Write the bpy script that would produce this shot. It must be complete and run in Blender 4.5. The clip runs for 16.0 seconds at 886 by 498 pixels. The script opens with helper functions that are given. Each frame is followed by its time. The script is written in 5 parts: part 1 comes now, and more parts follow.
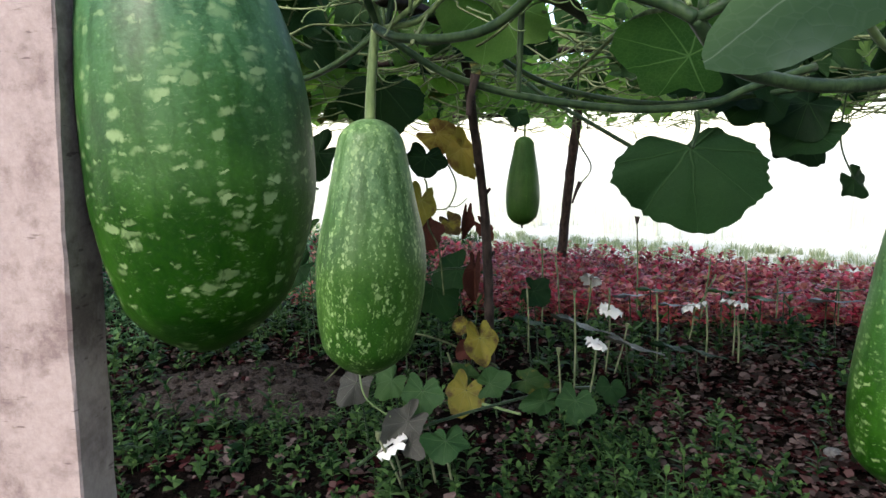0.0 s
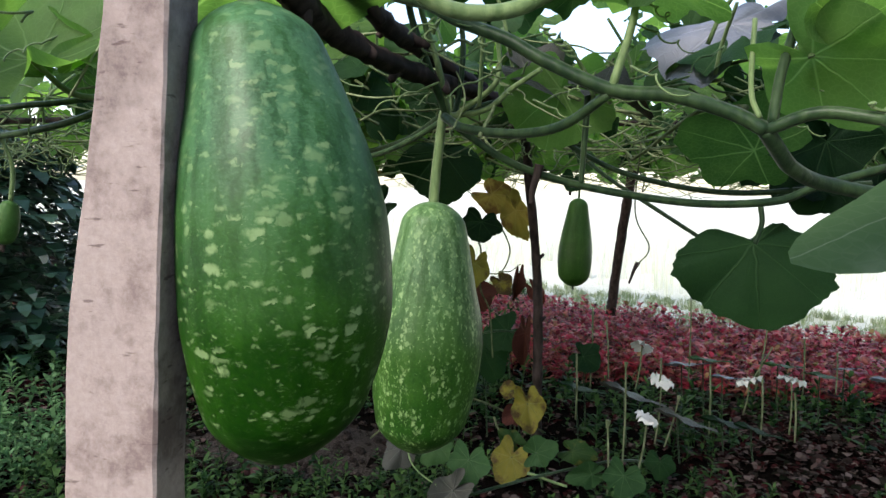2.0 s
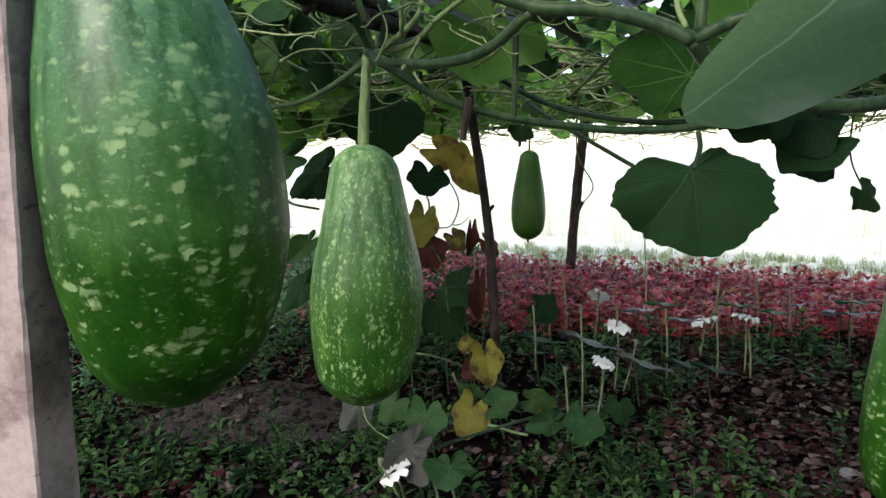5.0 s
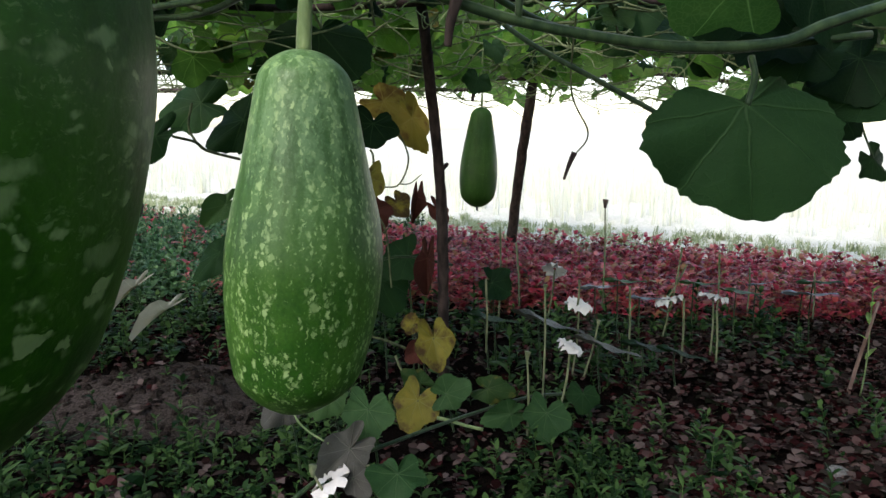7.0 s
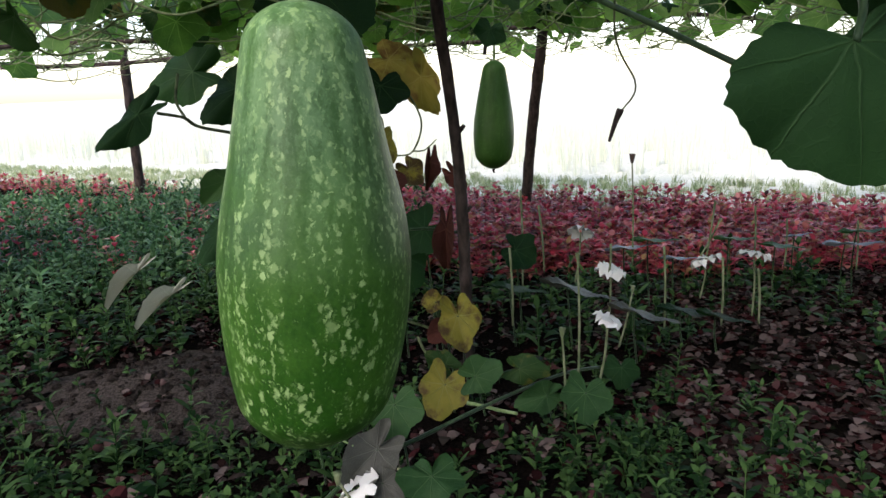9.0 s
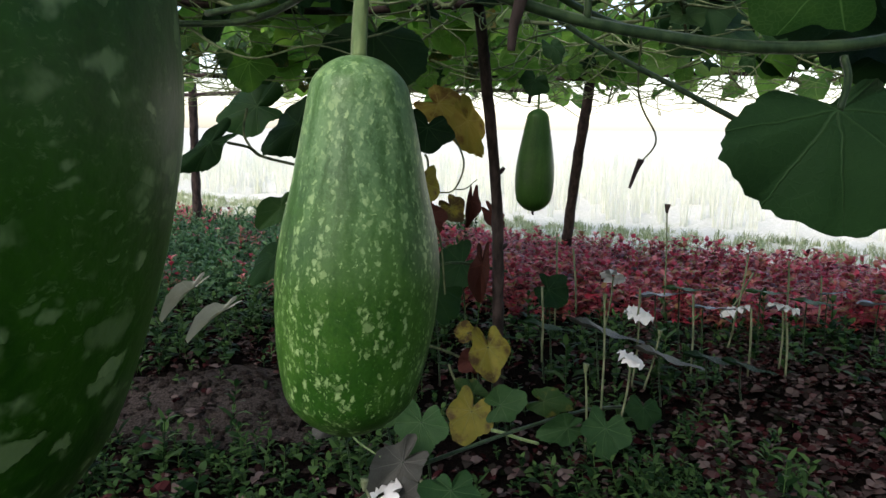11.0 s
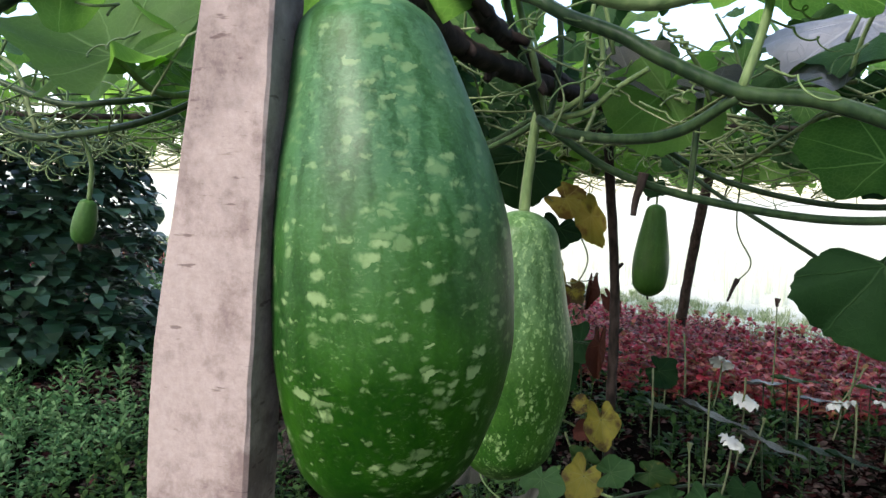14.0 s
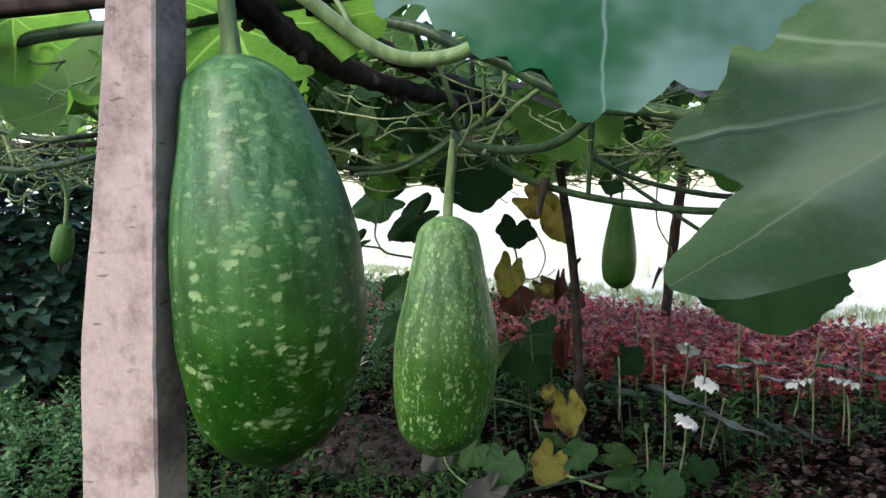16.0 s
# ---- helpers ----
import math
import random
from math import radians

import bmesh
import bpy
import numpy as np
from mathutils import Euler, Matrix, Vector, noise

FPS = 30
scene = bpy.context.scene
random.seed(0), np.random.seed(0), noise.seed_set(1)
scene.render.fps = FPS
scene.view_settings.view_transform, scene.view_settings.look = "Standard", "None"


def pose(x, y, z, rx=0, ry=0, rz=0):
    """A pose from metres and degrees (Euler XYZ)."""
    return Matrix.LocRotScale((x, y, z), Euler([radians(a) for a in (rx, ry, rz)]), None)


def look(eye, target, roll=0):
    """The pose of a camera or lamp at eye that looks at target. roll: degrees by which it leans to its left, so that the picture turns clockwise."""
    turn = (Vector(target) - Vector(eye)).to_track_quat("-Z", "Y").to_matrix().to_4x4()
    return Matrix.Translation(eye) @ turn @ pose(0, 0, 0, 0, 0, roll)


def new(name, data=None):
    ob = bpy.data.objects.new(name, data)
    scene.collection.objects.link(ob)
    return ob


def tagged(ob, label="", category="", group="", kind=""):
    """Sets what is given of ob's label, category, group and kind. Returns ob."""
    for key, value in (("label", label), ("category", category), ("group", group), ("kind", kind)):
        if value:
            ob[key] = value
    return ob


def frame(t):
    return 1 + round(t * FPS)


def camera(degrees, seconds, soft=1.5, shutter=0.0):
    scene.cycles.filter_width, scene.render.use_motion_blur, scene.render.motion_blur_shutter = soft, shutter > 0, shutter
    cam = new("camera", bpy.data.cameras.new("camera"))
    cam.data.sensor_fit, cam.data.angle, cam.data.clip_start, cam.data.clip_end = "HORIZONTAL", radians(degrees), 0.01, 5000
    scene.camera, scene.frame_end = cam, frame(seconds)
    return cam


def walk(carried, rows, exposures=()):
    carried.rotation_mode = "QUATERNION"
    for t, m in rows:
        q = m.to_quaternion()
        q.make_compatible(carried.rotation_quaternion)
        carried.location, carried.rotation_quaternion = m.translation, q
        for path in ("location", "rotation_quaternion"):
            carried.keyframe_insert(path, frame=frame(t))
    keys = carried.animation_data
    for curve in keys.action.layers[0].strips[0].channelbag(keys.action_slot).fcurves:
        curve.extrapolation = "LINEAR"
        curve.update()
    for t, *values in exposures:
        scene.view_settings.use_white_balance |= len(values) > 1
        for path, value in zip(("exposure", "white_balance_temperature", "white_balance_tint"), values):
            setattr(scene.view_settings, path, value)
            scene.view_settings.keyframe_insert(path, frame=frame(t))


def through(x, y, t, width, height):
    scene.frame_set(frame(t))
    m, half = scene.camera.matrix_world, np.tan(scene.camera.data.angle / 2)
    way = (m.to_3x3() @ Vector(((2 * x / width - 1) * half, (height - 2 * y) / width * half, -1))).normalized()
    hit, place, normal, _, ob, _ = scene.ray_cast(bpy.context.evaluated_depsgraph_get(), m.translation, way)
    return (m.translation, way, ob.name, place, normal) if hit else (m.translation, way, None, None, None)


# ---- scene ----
cam = camera(64.2, 16.0)
PATH = [
    (0, (0.017, -0.007, 0.772), (-0.15, 1.966, 0.489), -0.7),
    (0.5, (0.003, -0.004, 0.798), (-0.176, 1.978, 0.592), 0.1),
    (1, (-0.012, 0.013, 0.815), (-0.217, 1.989, 0.584), 0.0),
    (1.5, (-0.015, 0.0, 0.835), (-0.29, 1.974, 0.668), 1.3),
    (2, (-0.002, -0.016, 0.836), (-0.299, 1.954, 0.665), 1.4),
    (2.5, (0.012, -0.029, 0.836), (-0.259, 1.948, 0.695), 1.4),
    (3, (0.031, -0.031, 0.833), (-0.228, 1.947, 0.69), -0.1),
    (3.5, (0.043, -0.021, 0.834), (-0.168, 1.962, 0.682), -1.8),
    (4, (0.046, -0.019, 0.834), (-0.178, 1.963, 0.684), -2.6),
    (4.5, (0.038, -0.01, 0.825), (-0.159, 1.975, 0.682), -1.9),
    (5, (0.036, 0.023, 0.794), (-0.162, 1.996, 0.537), -1.6),
    (5.2, (0.038, 0.04, 0.78), (-0.124, 2.012, 0.489), -1.2),
    (7.3, (-0.046, 0.322, 0.737), (-0.01, 2.291, 0.385), -0.0),
    (7.5, (-0.049, 0.339, 0.739), (-0.002, 2.302, 0.36), -0.8),
    (8, (-0.059, 0.389, 0.738), (0.027, 2.344, 0.326), -1.4),
    (8.5, (-0.072, 0.416, 0.75), (0.01, 2.376, 0.36), -2.6),
    (9, (-0.064, 0.433, 0.745), (-0.077, 2.381, 0.293), -2.4),
    (9.2, (-0.061, 0.431, 0.748), (-0.132, 2.381, 0.307), -3.1),
    (11.3, (-0.045, 0.307, 0.746), (-0.19, 2.274, 0.413), 1.6),
    (11.5, (-0.046, 0.286, 0.748), (-0.206, 2.246, 0.383), 2.8),
    (12, (-0.06, 0.208, 0.772), (-0.401, 2.144, 0.403), 4.4),
    (12.5, (-0.07, 0.17, 0.797), (-0.425, 2.114, 0.487), 3.4),
    (13, (-0.073, 0.118, 0.83), (-0.522, 2.054, 0.608), 0.2),
    (13.5, (-0.066, 0.078, 0.845), (-0.509, 2.021, 0.675), 2.1),
    (14, (-0.06, 0.045, 0.846), (-0.512, 1.985, 0.666), 2.5),
    (14.5, (-0.05, 0.02, 0.824), (-0.492, 1.96, 0.615), 2.0),
    (15, (-0.023, -0.019, 0.835), (-0.454, 1.922, 0.628), 2.9),
    (15.5, (0.036, -0.049, 0.862), (-0.446, 1.886, 0.702), 1.2),
    (16, (0.08, -0.045, 0.857), (-0.394, 1.89, 0.688), -0.3),
]
walk(cam, [(t, look(eye, target, roll)) for t, eye, target, roll in PATH], [(0.0, 2.15, 6900, 17), (1.0, 2.02, 6900, 14), (3.0, 1.95, 6900, 14), (5.0, 2.0, 6900, 16), (7.5, 1.84, 6900, 18), (9.0, 1.92, 6900, 19), (11.5, 1.66, 6900, 18), (12.5, 2.0, 6900, 16), (13.5, 2.07, 6900, 14), (16.0, 2.05, 6800, 15)])

# ---- world, sun and exposure ----
world = bpy.data.worlds.new("overcast_sky")
scene.world = world
world.use_nodes = True
wn, wl = world.node_tree.nodes, world.node_tree.links
sky = wn.new("ShaderNodeTexSky")
sky.sky_type = "NISHITA"
sky.sun_disc = False
SUN_EL, SUN_ROT = 42.0, 213.0          # degrees; the hazy sun stands behind the walk, to its left
sky.sun_elevation, sky.sun_rotation = radians(SUN_EL), radians(SUN_ROT)
sky.dust_density, sky.air_density, sky.ozone_density = 1.2, 1.0, 1.0
wn["Background"].inputs["Strength"].default_value = 0.116
wl.new(sky.outputs[0], wn["Background"].inputs["Color"])

sun_data = bpy.data.lights.new("sun", "SUN")
sun_data.energy, sun_data.angle, sun_data.color = 1.3, radians(32), (1.0, 0.96, 0.91)
sun = new("sun", sun_data)
sx = math.sin(radians(SUN_ROT)) * math.cos(radians(SUN_EL))
sy = math.cos(radians(SUN_ROT)) * math.cos(radians(SUN_EL))
sun.matrix_world = look((sx * 20, sy * 20, math.sin(radians(SUN_EL)) * 20), (0, 0, 0))


# ---- materials ----
def material(name):
    m = bpy.data.materials.new(name)
    m.use_nodes = True
    n, l = m.node_tree.nodes, m.node_tree.links
    return m, n, l, n["Principled BSDF"], n["Material Output"]


def math_node(n, l, op, a, b=None, clamp=False):
    k = n.new("ShaderNodeMath")
    k.operation, k.use_clamp = op, clamp
    for i, v in enumerate((a, b)):
        if v is None:
            continue
        if isinstance(v, (int, float)):
            k.inputs[i].default_value = v
        else:
            l.new(v, k.inputs[i])
    return k.outputs[0]


def mix_colour(n, l, fac, a, b, mode="MIX"):
    k = n.new("ShaderNodeMix")
    k.data_type, k.blend_type = "RGBA", mode
    for slot, v in ((0, fac), (6, a), (7, b)):
        if isinstance(v, (int, float)):
            k.inputs[slot].default_value = v
        elif isinstance(v, tuple):
            k.inputs[slot].default_value = (*v, 1)
        else:
            l.new(v, k.inputs[slot])
    return k.outputs[2]


def noise_tex(n, l, vec, scale, detail=4.0, rough=0.55):
    k = n.new("ShaderNodeTexNoise")
    k.inputs["Scale"].default_value, k.inputs["Detail"].default_value, k.inputs["Roughness"].default_value = scale, detail, rough
    if vec is not None:
        l.new(vec, k.inputs["Vector"])
    return k


def step(n, l, v, lo, hi, to0=0.0, to1=1.0):
    k = n.new("ShaderNodeMapRange")
    k.interpolation_type = "SMOOTHSTEP"
    l.new(v, k.inputs[0])
    for i, x in enumerate((lo, hi, to0, to1)):
        k.inputs[i + 1].default_value = x
    return k.outputs[0]


def bump(n, l, height, strength, distance, target):
    k = n.new("ShaderNodeBump")
    k.inputs["Strength"].default_value, k.inputs["Distance"].default_value = strength, distance
    l.new(height, k.inputs["Height"])
    l.new(k.outputs[0], target.inputs["Normal"])


def leaf_material(name, dark, light, vein, clear=0.35, rough=0.45, blotch=None, blotch_from=0.55, islands=False, gloss=0.12, net=0.16, net_scale=24.0, relief=0.55, through=(1.75, 1.95, 0.95)):
    """Leaf blade: two greens, palmate veins over the UV map, light passing through it."""
    m, n, l, p, out = material(name)
    co = n.new("ShaderNodeTexCoord")
    rnd = n.new("ShaderNodeNewGeometry").outputs["Random Per Island"] if islands else n.new("ShaderNodeObjectInfo").outputs["Random"]
    spread = noise_tex(n, l, co.outputs["UV"], 3.0, 5.0).outputs["Fac"]
    tone = math_node(n, l, "MULTIPLY_ADD", rnd, 0.75)
    n[tone.node.name].inputs[2].default_value = 0.0
    tone = math_node(n, l, "ADD", tone, math_node(n, l, "MULTIPLY", math_node(n, l, "SUBTRACT", spread, 0.5), 1.1), True)
    colour = mix_colour(n, l, tone, dark, light)
    if blotch:
        patch = noise_tex(n, l, co.outputs["UV"], 2.2, 4.0, 0.6).outputs["Fac"]
        patch = math_node(n, l, "ADD", patch, math_node(n, l, "MULTIPLY", math_node(n, l, "SUBTRACT", rnd, 0.5), 0.35))
        colour = mix_colour(n, l, step(n, l, patch, blotch_from - 0.08, blotch_from + 0.1), colour, blotch)
    height = noise_tex(n, l, co.outputs["UV"], 26.0, 3.0).outputs["Fac"]
    sep = n.new("ShaderNodeSeparateXYZ")
    l.new(co.outputs["UV"], sep.inputs[0])
    wander = noise_tex(n, l, co.outputs["UV"], 4.5, 3.0).outputs["Fac"]
    wander = math_node(n, l, "MULTIPLY", math_node(n, l, "SUBTRACT", wander, 0.5), 0.05)
    u = math_node(n, l, "ADD", math_node(n, l, "SUBTRACT", sep.outputs[0], 0.5), wander)
    v = math_node(n, l, "SUBTRACT", math_node(n, l, "SUBTRACT", sep.outputs[1], 0.5), wander)
    reach = math_node(n, l, "SQRT", math_node(n, l, "ADD", math_node(n, l, "MULTIPLY", u, u), math_node(n, l, "MULTIPLY", v, v)))
    taper = math_node(n, l, "SUBTRACT", 0.013, math_node(n, l, "MULTIPLY", reach, 0.018))
    best = None
    for a in (0, 38, -38, 82, -82, 130, -130):
        c, s = math.cos(radians(a)), math.sin(radians(a))
        across = math_node(n, l, "ABSOLUTE", math_node(n, l, "SUBTRACT", math_node(n, l, "MULTIPLY", u, c), math_node(n, l, "MULTIPLY", v, s)))
        along = math_node(n, l, "ADD", math_node(n, l, "MULTIPLY", u, s), math_node(n, l, "MULTIPLY", v, c))
        line = math_node(n, l, "SUBTRACT", 1.0, math_node(n, l, "DIVIDE", across, math_node(n, l, "MAXIMUM", taper, 0.003)), True)
        line = math_node(n, l, "MULTIPLY", line, math_node(n, l, "GREATER_THAN", along, 0.0))
        best = line if best is None else math_node(n, l, "MAXIMUM", best, line)
    web = n.new("ShaderNodeTexVoronoi")
    web.feature = "DISTANCE_TO_EDGE"
    web.inputs["Scale"].default_value = net_scale
    l.new(co.outputs["UV"], web.inputs["Vector"])
    fine = math_node(n, l, "MULTIPLY", step(n, l, web.outputs["Distance"], 0.0, 0.09, 1.0, 0.0), net)
    lines = math_node(n, l, "MAXIMUM", best, fine)
    colour = mix_colour(n, l, math_node(n, l, "MULTIPLY", lines, 0.75), colour, vein)
    height = math_node(n, l, "SUBTRACT", math_node(n, l, "MULTIPLY", height, 0.4), lines)
    l.new(colour, p.inputs["Base Color"])
    p.inputs["Roughness"].default_value = rough
    p.inputs["Specular IOR Level"].default_value = gloss
    bump(n, l, height, relief, 0.003, p)
    if clear:
        tr = n.new("ShaderNodeBsdfTranslucent")
        l.new(mix_colour(n, l, 1.0, colour, through, "MULTIPLY"), tr.inputs["Color"])
        mx = n.new("ShaderNodeMixShader")
        mx.inputs[0].default_value = clear
        l.new(p.outputs[0], mx.inputs[1])
        l.new(tr.outputs[0], mx.inputs[2])
        l.new(mx.outputs[0], out.inputs["Surface"])
    return m


def stem_material(name, a, b, rough=0.5, scale=60.0, long=0.25, hair=0.0):
    m, n, l, p, out = material(name)
    co = n.new("ShaderNodeTexCoord")
    mp = n.new("ShaderNodeMapping")
    mp.inputs["Scale"].default_value = (1, 1, long)
    l.new(co.outputs["Object"], mp.inputs[0])
    f = noise_tex(n, l, mp.outputs[0], scale, 5.0).outputs["Fac"]
    g = noise_tex(n, l, co.outputs["Object"], scale * 0.2, 3.0).outputs["Fac"]
    t = step(n, l, math_node(n, l, "ADD", math_node(n, l, "MULTIPLY", f, 0.6), math_node(n, l, "MULTIPLY", g, 0.4)), 0.38, 0.64)
    l.new(mix_colour(n, l, t, a, b), p.inputs["Base Color"])
    p.inputs["Roughness"].default_value = rough
    p.inputs["Specular IOR Level"].default_value = 0.15
    if hair:
        p.inputs["Sheen Weight"].default_value = hair
    bump(n, l, f, 0.5, 0.003, p)
    return m


def gourd_material(name, stretch, base_dark, base_light, spot, big, small, scale_a, scale_b, bloom, grey, even=0.35, fade=0.6, wobble=0.006, ragged=80.0):
    """Waxy rind: two greens, a pale bloom with sky sheen painted in towards the stalk, and cream flecks of two sizes in
    lengthwise bands.
    """
    m, n, l, p, out = material(name)
    co = n.new("ShaderNodeTexCoord")
    wob = noise_tex(n, l, co.outputs["Object"], ragged, 3.0, 0.55)
    off = n.new("ShaderNodeVectorMath")
    off.operation = "MULTIPLY_ADD"
    l.new(wob.outputs["Color"], off.inputs[0])
    off.inputs[1].default_value = (2 * wobble, 2 * wobble, 1.5 * wobble)
    l.new(co.outputs["Object"], off.inputs[2])
    mp = n.new("ShaderNodeMapping")
    mp.inputs["Scale"].default_value = (1, 1, stretch)
    l.new(off.outputs[0], mp.inputs[0])
    lengthwise = n.new("ShaderNodeMapping")
    lengthwise.inputs["Scale"].default_value = (1, 1, 0.12)
    l.new(off.outputs[0], lengthwise.inputs[0])
    band = noise_tex(n, l, lengthwise.outputs[0], 75.0, 3.0, 0.6).outputs["Fac"]

    def spots(scale, cut, soft, shift, rare):
        """Flecks of many sizes, each with its own strength, gathered in lengthwise bands."""
        mv = n.new("ShaderNodeMapping")
        mv.inputs["Location"].default_value = (shift, shift * 0.7, shift * 1.3)
        l.new(mp.outputs[0], mv.inputs[0])
        v = n.new("ShaderNodeTexVoronoi")
        v.inputs["Scale"].default_value = scale
        l.new(mv.outputs[0], v.inputs["Vector"])
        sepc = n.new("ShaderNodeSeparateColor")
        l.new(v.outputs["Color"], sepc.inputs[0])
        size = math_node(n, l, "MULTIPLY", math_node(n, l, "POWER", sepc.outputs[0], rare), cut)
        size = math_node(n, l, "MULTIPLY", size, step(n, l, band, 0.36, 0.54, even, 1.1))
        d = math_node(n, l, "SUBTRACT", size, v.outputs["Distance"])
        return math_node(n, l, "MULTIPLY", step(n, l, d, -0.02, soft), step(n, l, sepc.outputs[1], 0.0, 1.0, 0.45, 1.0))

    a = spots(scale_a, big, 0.36, 0.0, 2.8)
    a2 = spots(scale_a * 1.5, big * 1.1, 0.36, 0.37, 2.5)
    b = spots(scale_b, small, 0.30, 0.81, 2.4)
    grain = noise_tex(n, l, mp.outputs[0], 260.0, 3.0, 0.7).outputs["Fac"]
    c = math_node(n, l, "MULTIPLY", step(n, l, grain, 0.54, 0.70), step(n, l, band, 0.42, 0.60, 0.03, 0.30))
    both = math_node(n, l, "MAXIMUM", math_node(n, l, "MAXIMUM", a, a2), math_node(n, l, "MAXIMUM", math_node(n, l, "MULTIPLY", b, 0.7), c))
    broad = noise_tex(n, l, co.outputs["Object"], 11.0, 4.0).outputs["Fac"]
    fine = noise_tex(n, l, co.outputs["Object"], 300.0, 2.0).outputs["Fac"]
    tone = math_node(n, l, "ADD", math_node(n, l, "MULTIPLY", step(n, l, math_node(n, l, "ADD", math_node(n, l, "MULTIPLY", broad, 0.72), math_node(n, l, "MULTIPLY", band, 0.28)), 0.38, 0.62), 0.7), math_node(n, l, "MULTIPLY", math_node(n, l, "SUBTRACT", fine, 0.4), 0.6), True)
    green = mix_colour(n, l, tone, base_dark, base_light)
    sepz = n.new("ShaderNodeSeparateXYZ")
    l.new(co.outputs["Object"], sepz.inputs[0])
    # Waxy bloom, which also carries the pale sky sheen as colour.
    wax_sheen = math_node(n, l, "MULTIPLY", step(n, l, sepz.outputs[2], -0.25, -0.04), step(n, l, math_node(n, l, "ADD", math_node(n, l, "MULTIPLY", band, 0.7), math_node(n, l, "MULTIPLY", grain, 0.3)), 0.36, 0.60, 0.25, 1.0))
    green = mix_colour(n, l, math_node(n, l, "MULTIPLY", wax_sheen, bloom), green, grey)
    ripe = step(n, l, sepz.outputs[2], -0.25, -0.03, 0.70, fade)
    l.new(mix_colour(n, l, math_node(n, l, "MULTIPLY", both, ripe), green, spot), p.inputs["Base Color"])
    l.new(step(n, l, broad, 0.3, 0.7, 0.37, 0.50), p.inputs["Roughness"])
    p.inputs["Specular IOR Level"].default_value = 0.19
    p.inputs["Coat Weight"].default_value = 0.02
    p.inputs["Coat Roughness"].default_value = 0.2
    bump(n, l, math_node(n, l, "ADD", math_node(n, l, "MULTIPLY", broad, 2.0), math_node(n, l, "MULTIPLY", fine, 0.15)), 0.3, 0.004, p)
    return m


RIND_A = gourd_material("rind_blotched", 2.0, (0.003, 0.027, 0.0012), (0.016, 0.072, 0.003), (0.20, 0.29, 0.13), 0.64, 0.50, 62.0, 150.0, 0.70, (0.060, 0.150, 0.072), 0.7, 0.40, 0.0065, 105.0)
RIND_B = gourd_material("rind_streaked", 0.55, (0.010, 0.048, 0.005), (0.036, 0.106, 0.012), (0.27, 0.40, 0.17), 0.66, 0.85, 135.0, 280.0, 0.75, (0.125, 0.225, 0.105), 0.30, 0.75, 0.0055, 140.0)
RIND_C = gourd_material("rind_plain", 1.0, (0.018, 0.060, 0.009), (0.038, 0.100, 0.016), (0.10, 0.19, 0.05), 0.25, 0.45, 60.0, 140.0, 0.25, (0.07, 0.15, 0.055))
LEAF = leaf_material("leaf_green", (0.046, 0.106, 0.032), (0.130, 0.240, 0.070), (0.21, 0.33, 0.14), 0.63)
# Shaded copy of LEAF: the gloom under the roof is in its colour.
LEAF_SHADED = leaf_material("leaf_shaded_green", (0.0036, 0.015, 0.0055), (0.0130, 0.040, 0.0125), (0.024, 0.058, 0.022), 0.14, 0.55, gloss=0.06)
LEAF_MID = leaf_material("leaf_mid_green", (0.012, 0.040, 0.013), (0.034, 0.075, 0.026), (0.055, 0.10, 0.045), 0.2, 0.5, gloss=0.08)
LEAF_PALE = leaf_material("leaf_pale_downy", (0.105, 0.145, 0.095), (0.155, 0.205, 0.142), (0.18, 0.235, 0.16), 0.60, 0.8, (0.060, 0.110, 0.052), 0.57, gloss=0.05, net=0.10, net_scale=34.0, relief=0.7, through=(1.45, 1.45, 1.25))
# Blue tones are sky highlights put into the colour; the green blotches are leaf.
LEAF_BLUE_SHEEN = leaf_material("leaf_blue_sheen", (0.045, 0.105, 0.090), (0.125, 0.195, 0.190), (0.088, 0.152, 0.140), 0.03, 0.5, (0.006, 0.048, 0.020), 0.50, net=0.0, relief=0.06)
LEAF_GREY = leaf_material("leaf_wilted_grey", (0.034, 0.036, 0.031), (0.070, 0.072, 0.062), (0.095, 0.098, 0.085), 0.06, 0.5, gloss=0.15)
LEAF_WILT = leaf_material("leaf_wilted_pale", (0.24, 0.24, 0.20), (0.38, 0.38, 0.33), (0.42, 0.42, 0.36), 0.05, 0.7, gloss=0.1)
LEAF_GOLD = leaf_material("leaf_gold", (0.145, 0.120, 0.026), (0.215, 0.170, 0.045), (0.24, 0.20, 0.08), 0.3, 0.6, (0.10, 0.055, 0.02), 0.64, gloss=0.05)
# Upper faces mirroring the sky: the lilac-grey reflection is put into the colour.
LEAF_LILAC_SHEEN = leaf_material("leaf_crumpled_lilac_sheen", (0.085, 0.10, 0.13), (0.20, 0.215, 0.265), (0.24, 0.26, 0.30), 0.04, 0.5, gloss=0.3, net_scale=16.0)
LEAF_YELLOW = leaf_material("leaf_yellowing", (0.080, 0.086, 0.014), (0.200, 0.160, 0.028), (0.14, 0.14, 0.055), 0.2, 0.5, (0.050, 0.030, 0.014), 0.55, gloss=0.1)
LEAF_TURN = leaf_material("leaf_turning", (0.010, 0.032, 0.008), (0.026, 0.055, 0.014), (0.046, 0.066, 0.027), 0.2, 0.5, (0.095, 0.076, 0.018), 0.55, gloss=0.1)
LEAF_DEAD = leaf_material("leaf_dead_brown", (0.028, 0.009, 0.007), (0.078, 0.022, 0.015), (0.09, 0.036, 0.026), 0.10, 0.75)
